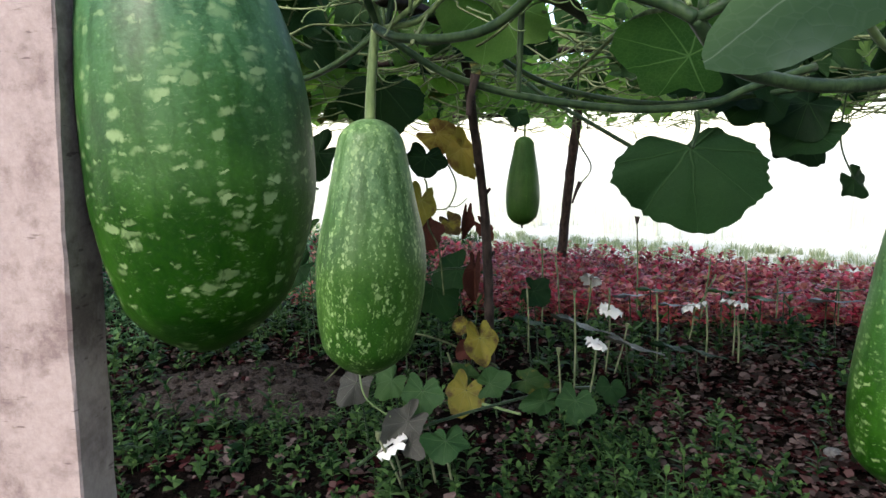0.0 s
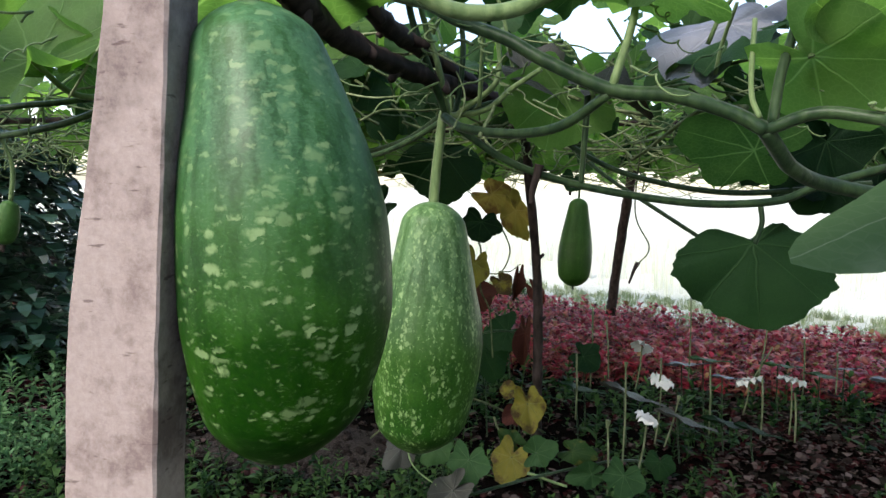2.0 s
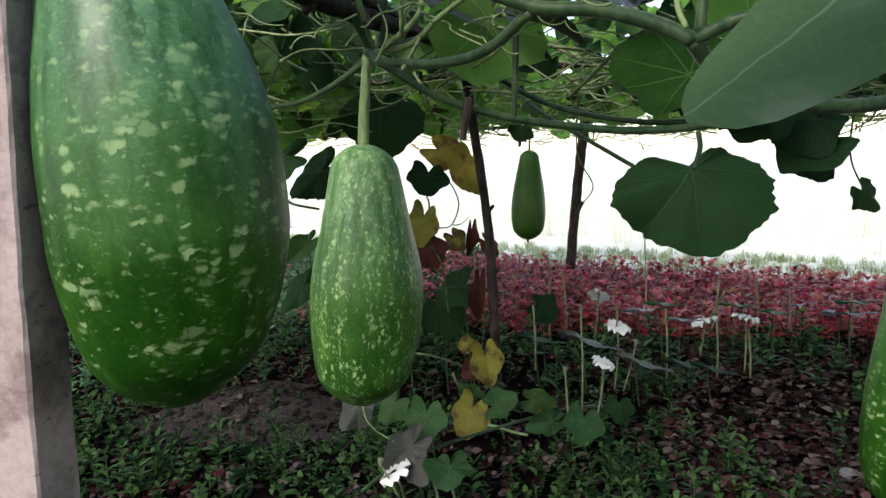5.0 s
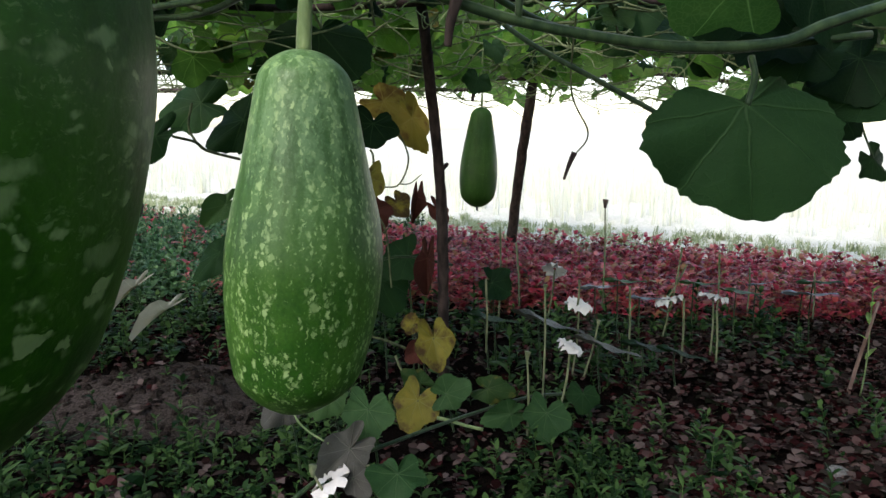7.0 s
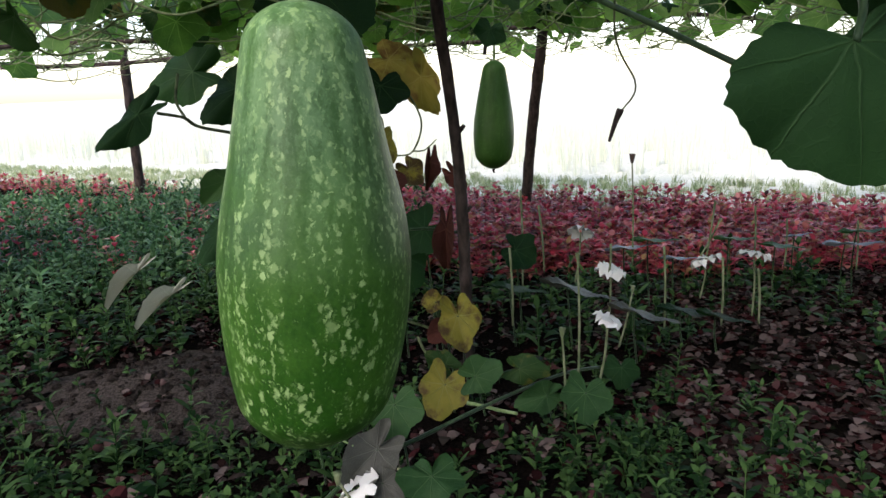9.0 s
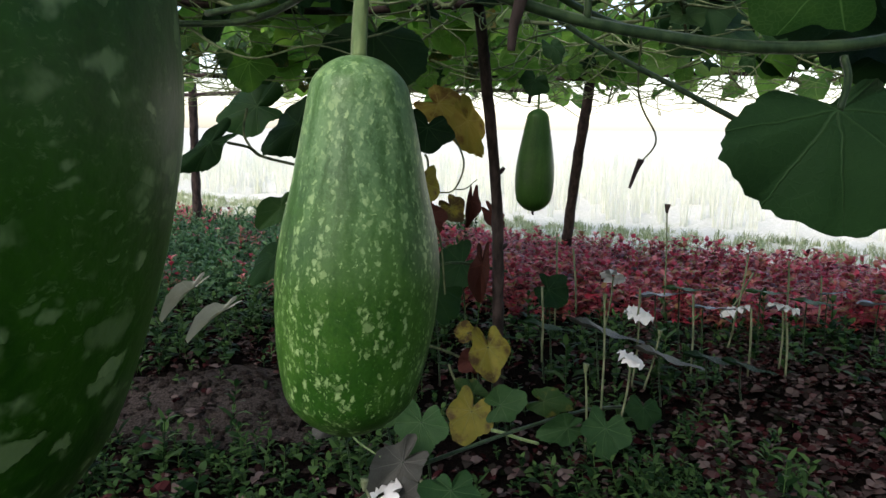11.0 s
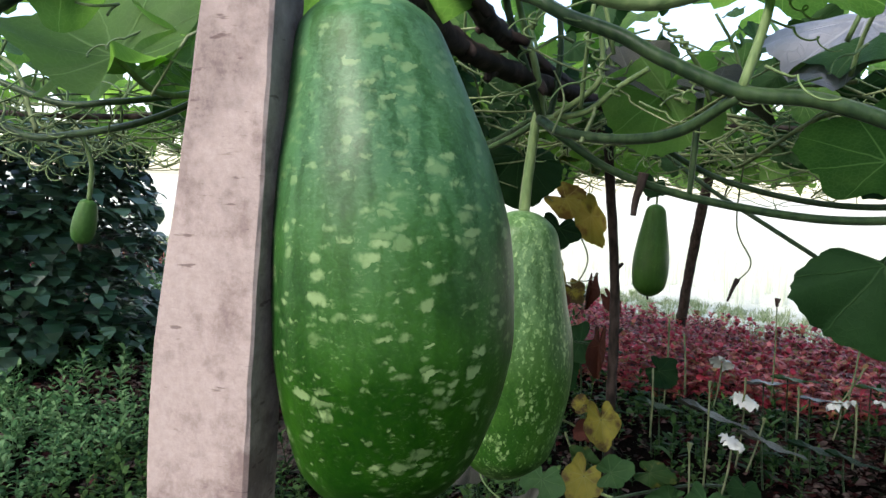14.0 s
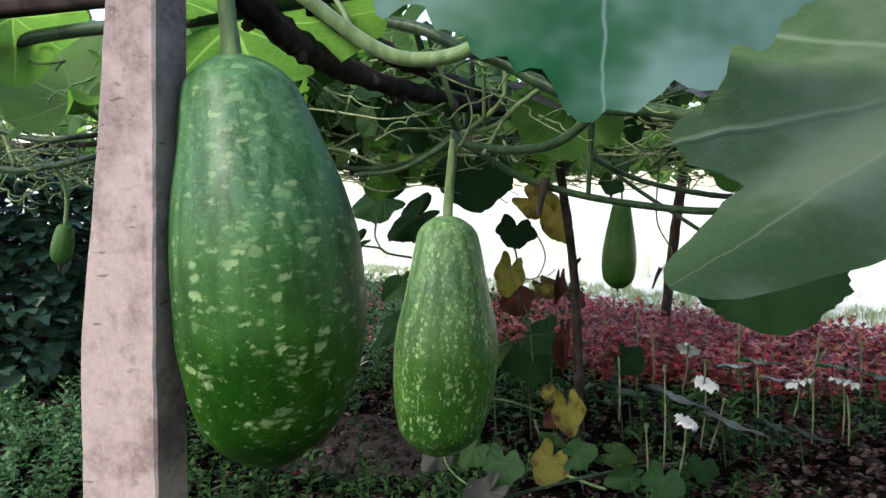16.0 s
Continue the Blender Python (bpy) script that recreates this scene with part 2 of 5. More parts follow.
CANOPY_LEAF = leaf_material("leaf_roof", (0.042, 0.104, 0.032), (0.145, 0.245, 0.075), (0.20, 0.30, 0.13), 0.62, islands=True)
STEM = stem_material("vine_stem", (0.009, 0.026, 0.010), (0.030, 0.058, 0.022), 0.36, 90.0, 0.4, 0.08)
STEM_PALE = stem_material("petiole_pale", (0.075, 0.125, 0.046), (0.135, 0.195, 0.080), 0.55, 120.0, 0.3, 0.1)
STEM_DRY = stem_material("dry_vine", (0.040, 0.052, 0.024), (0.120, 0.140, 0.072), 0.8, 90.0)
STEM_TANGLE = stem_material("thin_vine", (0.075, 0.105, 0.046), (0.190, 0.230, 0.120), 0.75, 90.0)
STEM_RUDDY = stem_material("ruddy_stem", (0.11, 0.070, 0.058), (0.20, 0.145, 0.125), 0.7, 120.0)
BARK = stem_material("dark_bark", (0.014, 0.010, 0.009), (0.055, 0.040, 0.036), 0.85, 55.0, 0.3)
STALK = stem_material("flower_stalk", (0.08, 0.105, 0.052), (0.17, 0.185, 0.11), 0.7, 120.0)


def timber_material():
    m, n, l, p, out = material("sawn_timber")
    co = n.new("ShaderNodeTexCoord")
    mp = n.new("ShaderNodeMapping")
    mp.inputs["Scale"].default_value = (6, 6, 1.0)
    l.new(co.outputs["Object"], mp.inputs[0])
    grain = noise_tex(n, l, mp.outputs[0], 16.0, 6.0, 0.65).outputs["Fac"]
    mp2 = n.new("ShaderNodeMapping")
    mp2.inputs["Scale"].default_value = (0.5, 0.5, 2.2)
    l.new(co.outputs["Object"], mp2.inputs[0])
    saw = noise_tex(n, l, mp2.outputs[0], 48.0, 5.0, 0.75).outputs["Fac"]
    dust = noise_tex(n, l, co.outputs["Object"], 160.0, 5.0, 0.75).outputs["Fac"]
    stain = noise_tex(n, l, co.outputs["Object"], 15.0, 6.0, 0.7).outputs["Fac"]
    t = math_node(n, l, "ADD", math_node(n, l, "MULTIPLY", grain, 0.12), math_node(n, l, "ADD", math_node(n, l, "MULTIPLY", saw, 0.13), math_node(n, l, "MULTIPLY", dust, 0.75)))
    col = mix_colour(n, l, step(n, l, t, 0.34, 0.66), (0.245, 0.198, 0.182), (0.308, 0.255, 0.236))
    col = mix_colour(n, l, math_node(n, l, "MULTIPLY", step(n, l, math_node(n, l, "ADD", math_node(n, l, "MULTIPLY", stain, 0.75), math_node(n, l, "MULTIPLY", saw, 0.25)), 0.52, 0.70), 0.7), col, (0.115, 0.080, 0.076))
    smudge = noise_tex(n, l, co.outputs["Object"], 13.0, 9.0, 0.74).outputs["Fac"]
    col = mix_colour(n, l, math_node(n, l, "MULTIPLY", step(n, l, smudge, 0.48, 0.66), 0.70), col, (0.095, 0.062, 0.058))
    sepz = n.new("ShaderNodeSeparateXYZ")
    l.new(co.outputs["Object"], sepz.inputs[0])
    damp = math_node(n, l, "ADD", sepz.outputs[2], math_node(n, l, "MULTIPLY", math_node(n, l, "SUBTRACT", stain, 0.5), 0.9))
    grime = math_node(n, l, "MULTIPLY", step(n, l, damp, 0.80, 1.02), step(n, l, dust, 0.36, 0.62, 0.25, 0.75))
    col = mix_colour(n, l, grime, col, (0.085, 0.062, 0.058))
    pits = noise_tex(n, l, mp2.outputs[0], 75.0, 3.0, 0.6).outputs["Fac"]
    col = mix_colour(n, l, math_node(n, l, "MULTIPLY", step(n, l, pits, 0.625, 0.70), 0.6), col, (0.05, 0.028, 0.026))
    l.new(col, p.inputs["Base Color"])
    p.inputs["Roughness"].default_value = 0.85
    p.inputs["Specular IOR Level"].default_value = 0.15
    bump(n, l, math_node(n, l, "ADD", t, math_node(n, l, "MULTIPLY", saw, 0.15)), 0.35, 0.002, p)
    return m


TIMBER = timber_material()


def soil_material(name, a, b, c, rough=0.95, fine=160.0):
    m, n, l, p, out = material(name)
    co = n.new("ShaderNodeTexCoord").outputs["Object"]
    f = noise_tex(n, l, co, fine, 6.0, 0.7).outputs["Fac"]
    g = noise_tex(n, l, co, 5.0, 4.0).outputs["Fac"]
    col = mix_colour(n, l, step(n, l, f, 0.35, 0.68), a, b)
    col = mix_colour(n, l, math_node(n, l, "MULTIPLY", step(n, l, g, 0.5, 0.68), 0.6), col, c)
    l.new(col, p.inputs["Base Color"])
    p.inputs["Roughness"].default_value = rough
    p.inputs["Specular IOR Level"].default_value = 0.0
    bump(n, l, f, 0.8, 0.012, p)
    return m


# Colour set below natural soil, so shaded gaps between plants come out black.
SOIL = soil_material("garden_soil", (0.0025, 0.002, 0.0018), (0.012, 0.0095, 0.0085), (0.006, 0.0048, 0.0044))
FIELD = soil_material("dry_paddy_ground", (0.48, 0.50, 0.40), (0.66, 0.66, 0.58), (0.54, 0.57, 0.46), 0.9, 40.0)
MOUND = soil_material("dry_soil", (0.024, 0.020, 0.018), (0.085, 0.070, 0.063), (0.046, 0.038, 0.034))
STONE = soil_material("grey_stone", (0.10, 0.10, 0.10), (0.20, 0.20, 0.20), (0.14, 0.14, 0.15), 0.8, 90.0)
CLOD = soil_material("soil_clod", (0.014, 0.011, 0.010), (0.045, 0.036, 0.032), (0.024, 0.020, 0.017))


def tuft_material(name, colours, clear=0.25, rough=0.5, gloss=0.15):
    """Small leaves: each island takes its own tone from a short ramp."""
    m, n, l, p, out = material(name)
    ramp = n.new("ShaderNodeValToRGB")
    ramp.color_ramp.interpolation = "LINEAR"
    el = ramp.color_ramp.elements
    while len(el) < len(colours):
        el.new(0.5)
    for i, c in enumerate(colours):
        el[i].position, el[i].color = i / (len(colours) - 1), (*c, 1)
    l.new(n.new("ShaderNodeNewGeometry").outputs["Random Per Island"], ramp.inputs[0])
    co = n.new("ShaderNodeTexCoord").outputs["Object"]
    f = noise_tex(n, l, co, 130.0, 2.0).outputs["Fac"]
    col = mix_colour(n, l, math_node(n, l, "MULTIPLY", f, 0.6), ramp.outputs[0], (0.5, 0.5, 0.5), "OVERLAY")
    l.new(col, p.inputs["Base Color"])
    p.inputs["Roughness"].default_value = rough
    p.inputs["Specular IOR Level"].default_value = gloss
    if clear:
        tr = n.new("ShaderNodeBsdfTranslucent")
        l.new(col, tr.inputs["Color"])
        mx = n.new("ShaderNodeMixShader")
        mx.inputs[0].default_value = clear
        l.new(p.outputs[0], mx.inputs[1])
        l.new(tr.outputs[0], mx.inputs[2])
        l.new(mx.outputs[0], out.inputs["Surface"])
    return m


# Two tones of one weed: darkened for shade, lightened for open light.
WEED_SHADED = tuft_material("weed_leaf_shaded", [(0.003, 0.014, 0.004), (0.015, 0.044, 0.012), (0.060, 0.118, 0.036), (0.008, 0.027, 0.009)], 0.25, 0.5, 0.05)
WEED_LIT = tuft_material("weed_leaf_lit", [(0.013, 0.048, 0.017), (0.050, 0.130, 0.048), (0.125, 0.225, 0.100), (0.034, 0.092, 0.038)], 0.25, 0.5, 0.1)
AMARANTH = tuft_material("amaranth_leaf", [(0.34, 0.020, 0.050), (0.62, 0.075, 0.120), (0.040, 0.003, 0.010), (0.74, 0.24, 0.25), (0.22, 0.19, 0.065), (0.52, 0.050, 0.090), (0.030, 0.008, 0.008), (0.55, 0.17, 0.13)], 0.5, 0.38, 0.4)
LITTER = tuft_material("leaf_litter", [(0.003, 0.002, 0.002), (0.044, 0.013, 0.014), (0.115, 0.088, 0.082), (0.009, 0.004, 0.004), (0.030, 0.024, 0.022), (0.005, 0.008, 0.004)], 0.05, 0.8, 0.0)
GRASS = tuft_material("bund_grass", [(0.18, 0.25, 0.10), (0.30, 0.36, 0.18), (0.42, 0.44, 0.29)], 0.3)
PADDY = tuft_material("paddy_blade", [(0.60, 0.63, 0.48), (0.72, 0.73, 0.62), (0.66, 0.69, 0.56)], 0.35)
BUSH = tuft_material("bush_leaf", [(0.006, 0.024, 0.012), (0.028, 0.080, 0.042), (0.090, 0.165, 0.105), (0.010, 0.036, 0.020)], 0.15, 0.36, 0.45)


def petal_material():
    m, n, l, p, out = material("white_petal")
    co = n.new("ShaderNodeTexCoord").outputs["UV"]
    f = noise_tex(n, l, co, 20.0, 4.0).outputs["Fac"]
    l.new(mix_colour(n, l, f, (0.46, 0.46, 0.44), (0.64, 0.64, 0.62)), p.inputs["Base Color"])
    p.inputs["Roughness"].default_value = 0.7
    bump(n, l, f, 0.5, 0.003, p)
    return m


PETAL = petal_material()


# ---- mesh helpers ----
def build_mesh(name, verts, faces, mat, uvs=None, smooth=True):
    me = bpy.data.meshes.new(name)
    me.from_pydata([tuple(v) for v in verts], [], [tuple(f) for f in faces])
    if uvs is not None:
        layer = me.uv_layers.new(name="UVMap")
        idx = np.empty(len(me.loops), dtype=np.int32)
        me.loops.foreach_get("vertex_index", idx)
        layer.data.foreach_set("uv", np.asarray(uvs, dtype=np.float32)[idx].ravel())
    if smooth:
        me.polygons.foreach_set("use_smooth", [True] * len(me.polygons))
    me.materials.append(mat)
    me.update()
    return me


def part(name, me, parent=None, m=None, label=""):
    """One mesh as a part under a thing, at its own pose in the thing's space."""
    ob = new(name, me)
    if parent is not None:
        ob.parent = parent
    if m is not None:
        ob.matrix_basis = m
    if label:
        tagged(ob, label)
    return ob


def thing(name, label, category, at=(0, 0, 0), group="", kind=""):
    ob = new(name)
    ob.empty_display_size = 0.05
    ob.matrix_basis = Matrix.Translation(at)
    return tagged(ob, label, category, group, kind)


def glide(points, per=6):
    """Catmull-Rom curve through the points."""
    p = [np.array(q, float) for q in points]
    p = [2 * p[0] - p[1], *p, 2 * p[-1] - p[-2]]
    out = []
    for i in range(1, len(p) - 2):
        for k in range(per):
            t = k / per
            out.append(0.5 * (2 * p[i] + (p[i + 1] - p[i - 1]) * t + (2 * p[i - 1] - 5 * p[i] + 4 * p[i + 1] - p[i + 2]) * t * t
                              + (3 * p[i] - p[i - 1] - 3 * p[i + 1] + p[i + 2]) * t ** 3))
    out.append(p[-2])
    return np.array(out)


def tube_data(points, r0, r1, sides=8, per=6, rough=0.0, rng=None, ribs=0.0):
    c = glide(points, per) if per > 1 else np.array(points, float)
    n = len(c)
    tan = np.gradient(c, axis=0)
    tan /= np.linalg.norm(tan, axis=1)[:, None] + 1e-9
    side = np.cross(tan[0], (0.31, 0.2, 0.93))
    verts, faces = [], []
    for i in range(n):
        side = side - tan[i] * (side @ tan[i])
        side /= np.linalg.norm(side) + 1e-9
        up = np.cross(tan[i], side)
        r = r0 + (r1 - r0) * i / (n - 1)
        for k in range(sides):
            a = 2 * math.pi * k / sides
            q = r * (1 + ribs * math.cos(5 * a)) * (1 + (rough * (rng.random() - 0.5) if rng else 0))
            verts.append(c[i] + q * (math.cos(a) * side + math.sin(a) * up))
    for i in range(n - 1):
        for k in range(sides):
            a, b = i * sides + k, i * sides + (k + 1) % sides
            faces.append((a, b, b + sides, a + sides))
    faces.append(tuple(range(sides))[::-1])
    faces.append(tuple((n - 1) * sides + k for k in range(sides)))
    return verts, faces


def tube(name, points, r0, r1, mat, parent=None, sides=8, per=6, rough=0.0, label="", ribs=0.0):
    v, f = tube_data(points, r0, r1, sides, per, rough, random.Random(7) if rough else None, ribs)
    return part(name, build_mesh(name, v, f, mat), parent, None, label)


def leaf_data(seed, rings=5, spokes=30, cup=0.12, droop=0.25, fold=0.1, wave=0.05, teeth=0.06, lobes=0.13, spike=0.0, sinus=0.72, cut=0.30, narrow=0.50, ribs=0.0, groove=0.02):
    """A broad, shallow-lobed gourd leaf of width about 1, its stalk end at the origin and its tip along +y."""
    rng = random.Random(seed)
    ph = rng.random() * 6.3
    verts, uvs, faces = [(0, 0, 0)], [(0.5, 0.5)], []
    for j in range(1, rings + 1):
        for k in range(spokes):
            th = 2 * math.pi * (k + 0.5) / spokes - math.pi
            r = 0.47 + 0.10 * math.cos(th) + lobes * (0.35 * math.cos(5 * th) + 0.25 * math.cos(2 * th + ph) + 0.2 * math.sin(3 * th + ph))
            if spike:
                r = 0.36 + spike * math.exp(-(th / narrow) ** 2) + lobes * 0.5 * math.cos(7 * th + ph)
            r *= 1 - sinus * math.exp(-((math.pi - abs(th)) / cut) ** 2)
            q = j / rings
            if j == rings:
                r *= 1 + 1.3 * teeth * noise.noise((3.2 * math.cos(th) + seed, 3.2 * math.sin(th), 0.5)) + teeth * noise.noise((11 * math.cos(th), 11 * math.sin(th), seed)) + 0.03 * (rng.random() - 0.5)
            x, y = q * r * math.sin(th), q * r * math.cos(th)
            z = cup * q * q * 0.5 - droop * max(0, y) ** 2 * 1.4 + fold * (math.sqrt(x * x + 0.0025) - 0.05) + wave * q * q * math.sin(3 * th + ph) + 0.35 * wave * q * q * math.sin(7 * th + 2 * ph)
            z += ribs * q * abs(math.sin(4.5 * th))
            z -= groove * math.exp(-(math.fmod(abs(th), 0.66) / 0.12) ** 2) * q
            verts.append((x, y, z))
            uvs.append((0.5 + x, 0.5 + y))
    for k in range(spokes):
        faces.append((0, 1 + k, 1 + (k + 1) % spokes))
    for j in range(rings - 1):
        for k in range(spokes):
            a, b = 1 + j * spokes + k, 1 + j * spokes + (k + 1) % spokes
            faces.append((a, a + spokes, b + spokes, b))
    return verts, faces, uvs


def leaf_pose(base, tip, normal, size, wide=1.0):
    """The pose of a leaf whose stalk end is at base, whose tip points along tip and whose face looks along normal."""
    y = Vector(tip).normalized()
    z = Vector(normal)
    z = (z - y * z.dot(y)).normalized()
    x = y.cross(z)
    m = Matrix((x, y, z)).transposed().to_4x4()
    return Matrix.Translation(base) @ m @ Matrix.Diagonal((size * wide, size, size, 1))


LEAF_SHAPES = [leaf_data(s, 7, 66, cup, dr, fo, wa) for s, cup, dr, fo, wa in (
    (1, 0.10, 0.30, 0.05, 0.05), (2, 0.20, 0.10, 0.20, 0.07), (3, -0.10, 0.40, 0.05, 0.06), (4, 0.05, 0.20, -0.25, 0.08),
    (5, 0.15, 0.50, 0.10, 0.09), (6, -0.05, 0.15, 0.45, 0.05), (8, 0.02, 0.05, 0.05, 0.035))]
LEAF_SHAPES.insert(6, leaf_data(7, 14, 140, 0.0, 0.05, 0.06, 0.05, 0.09, 0.07, 0.41, narrow=0.215, groove=0.004))
LEAF_SHAPES.append(leaf_data(12, 10, 96, -0.12, 0.25, 0.05, 0.06, 0.05, 0.045, 0.0, 0.95, 1.25))
LEAF_SHAPES.append(leaf_data(13, 14, 99, 0.0, 0.30, -0.30, 0.05, 0.06, 0.08, 0.0, 0.3, ribs=0.05))
LEAF_SHAPES.append(leaf_data(14, 14, 240, 0.0, 0.05, 0.05, 0.06, 0.13, 0.14))
LEAF_SHAPES.append(leaf_data(12, 10, 96, -0.12, 0.25, 0.05, 0.06, 0.07, 0.05, 0.0, 0.84, 1.15))
LEAF_MESHES = {}


def leaf_mesh(shape, mat):
    key = (shape, mat.name)
    if key not in LEAF_MESHES:
        LEAF_MESHES[key] = build_mesh("leaf", *LEAF_SHAPES[shape][:2], mat, LEAF_SHAPES[shape][2])
    return LEAF_MESHES[key]


def leaf(parent, base, tip, normal, size, mat, shape=0, label="", wide=1.0):
    return part("leaf", leaf_mesh(shape, mat), parent, leaf_pose(base, tip, normal, size, wide), label)


def scatter(name, templates, places, mat, label, category):
    """Many small plants as one mesh. templates: (verts, faces); places: (template, x, y, z, turn, scale, lean)."""
    vs, fs, off = [], [], 0
    arrays = [(np.array(v, float), f) for v, f in templates]
    for k, x, y, z, turn, s, lean in places:
        v, f = arrays[k]
        m = np.array(Euler((lean * math.cos(turn * 3), lean * math.sin(turn * 3), turn)).to_matrix())
        vs.append((v * s) @ m.T + (x, y, z))
        fs.extend([tuple(i + off for i in q) for q in f])
        off += len(v)
    me = build_mesh(name, np.concatenate(vs), fs, mat, smooth=False)
    return tagged(new(name, me), label, category, kind="stuff")


def blade(verts, faces, base, out, up, length, width, curl):
    """A small pointed oval leaf of six vertices."""
    base, out, up = np.array(base), np.array(out), np.array(up)
    side = np.cross(out, up)
    i = len(verts)
    for t, w, c in ((0, 0.12, 0), (0.35, 0.5, 0.25), (0.7, 0.42, 0.1), (1.0, 0.03, -0.5)):
        mid = base + out * length * t + up * length * curl * c
        verts.append(mid - side * width * w + up * width * w * 0.35)
        verts.append(mid + side * width * w + up * width * w * 0.35)
    for k in range(3):
        a = i + 2 * k
        faces.append((a, a + 1, a + 3, a + 2))


def herb(seed, height, pairs, length, width, rise=0.35, stem=0.0012, top=3):
    """A small upright herb with leaves in pairs."""
    rng = random.Random(seed)
    v, f = [], []
    lean = (rng.uniform(-0.2, 0.2), rng.uniform(-0.2, 0.2))
    for k in range(3):
        a = k * 2.1
        v.append(np.array((stem * math.cos(a), stem * math.sin(a), -0.01)))
    for k in range(3):
        a = k * 2.1
        v.append(np.array((lean[0] * height + 0.6 * stem * math.cos(a), lean[1] * height + 0.6 * stem * math.sin(a), height)))
    f += [(0, 1, 4, 3), (1, 2, 5, 4), (2, 0, 3, 5)]
    for i in range(pairs):
        q = (i + 0.6) / pairs
        turn = i * 1.57 + rng.uniform(-0.4, 0.4)
        for s in range(2 if i < pairs - 1 else top):
            a = turn + s * (math.pi if i < pairs - 1 else 2 * math.pi / top) + rng.uniform(-0.3, 0.3)
            r = rise + rng.uniform(-0.25, 0.35) + (0.3 if i == pairs - 1 else 0)
            out = np.array((math.cos(a) * math.cos(r), math.sin(a) * math.cos(r), math.sin(r)))
            up = np.array((-math.cos(a) * math.sin(r), -math.sin(a) * math.sin(r), math.cos(r)))
            sc = (0.7 + 0.6 * rng.random()) * (1.1 - 0.45 * q)
            blade(v, f, (lean[0] * height * q, lean[1] * height * q, height * q), out, up, length * sc, width * sc, rng.uniform(-0.1, 0.4))
    return v, f


# ---- ground ----
def far_edge(x):
    """The far edge of the garden, along which the paddy begins."""
    return 5.05 - 0.5 * x


def ground_height(x, y):
    if abs(x) > 8 or y > 12 or y < -6:
        return 0.0
    h = 0.022 * noise.noise((x * 2.1, y * 2.1, 0.3)) + 0.014 * noise.noise((x * 7, y * 7, 1.7)) + 0.007 * noise.noise((x * 21, y * 21, 4.1))
    mound = 0.075 * math.exp(-(((x + 0.72) / 0.26) ** 2 + ((y - 2.05) / 0.20) ** 2))
    return 0.02 + h + mound


def axis(lo, hi, step_in, far):
    inner = np.arange(lo, hi + 1e-6, step_in)
    outer = np.array([0.4, 1.2, 3, 8, 20, 50, 130, 330, 800])
    outer = outer[outer < far]
    return np.concatenate([lo - outer[::-1], inner, hi + outer])


gx, gy = axis(-6.0, 6.0, 0.05, 1000), axis(-3.0, 9.0, 0.05, 1000)
gv = [(x, y, ground_height(x, y)) for y in gy for x in gx]
gf = []
for j in range(len(gy) - 1):
    for i in range(len(gx) - 1):
        a = j * len(gx) + i
        gf.append((a, a + 1, a + 1 + len(gx), a + len(gx)))
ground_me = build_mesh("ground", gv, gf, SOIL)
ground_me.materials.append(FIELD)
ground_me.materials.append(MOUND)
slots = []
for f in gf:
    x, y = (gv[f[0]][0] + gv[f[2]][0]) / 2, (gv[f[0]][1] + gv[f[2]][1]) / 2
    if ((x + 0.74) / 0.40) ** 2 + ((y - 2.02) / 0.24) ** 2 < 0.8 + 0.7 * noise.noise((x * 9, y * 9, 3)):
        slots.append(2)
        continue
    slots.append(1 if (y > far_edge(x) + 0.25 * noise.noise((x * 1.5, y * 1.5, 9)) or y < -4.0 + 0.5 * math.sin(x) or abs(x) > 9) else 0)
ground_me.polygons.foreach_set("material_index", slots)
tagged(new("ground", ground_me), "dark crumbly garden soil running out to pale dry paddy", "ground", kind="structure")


# ---- post and stakes ----
def timber_post():
    post = thing("wooden_post", "pale pinkish sawn timber post standing in soil", "post", (-0.29, 0.415, 0))
    levels = [(-0.15, -0.334, -0.266), (0.30, -0.333, -0.264), (0.62, -0.330, -0.2615), (0.735, -0.326, -0.2585), (0.87, -0.305, -0.2525),
              (0.99, -0.290, -0.2475), (1.12, -0.281, -0.243), (1.22, -0.276, -0.240)]
    rng = random.Random(4)
    v, f = [], []
    zs = np.linspace(-0.15, 1.22, 70)
    lv = np.array(levels)
    for z in zs:
        xl, xr = np.interp(z, lv[:, 0], lv[:, 1]) + 0.29, np.interp(z, lv[:, 0], lv[:, 2]) + 0.29
        j = lambda: (rng.random() - 0.5) * 0.0011
        b = 0.0018
        ring = [(xl + b + j(), 0), (xr - b + j(), 0 + j() * 0.4), (xr + j(), b), (xr - 0.001 + j(), 0.043 - b), (xr - b - 0.001, 0.043), (xl + b, 0.043 + j()), (xl + j(), 0.043 - b), (xl + j(), b)]
        v += [(x, y, z) for x, y in ring]
    for i in range(len(zs) - 1):
        for k in range(8):
            a, c = i * 8 + k, i * 8 + (k + 1) % 8
            f.append((a, c, c + 8, a + 8))
    f.append(tuple((len(zs) - 1) * 8 + k for k in range(8)))
    f.append(tuple(range(8))[::-1])
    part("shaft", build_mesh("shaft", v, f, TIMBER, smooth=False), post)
    return post


timber_post()


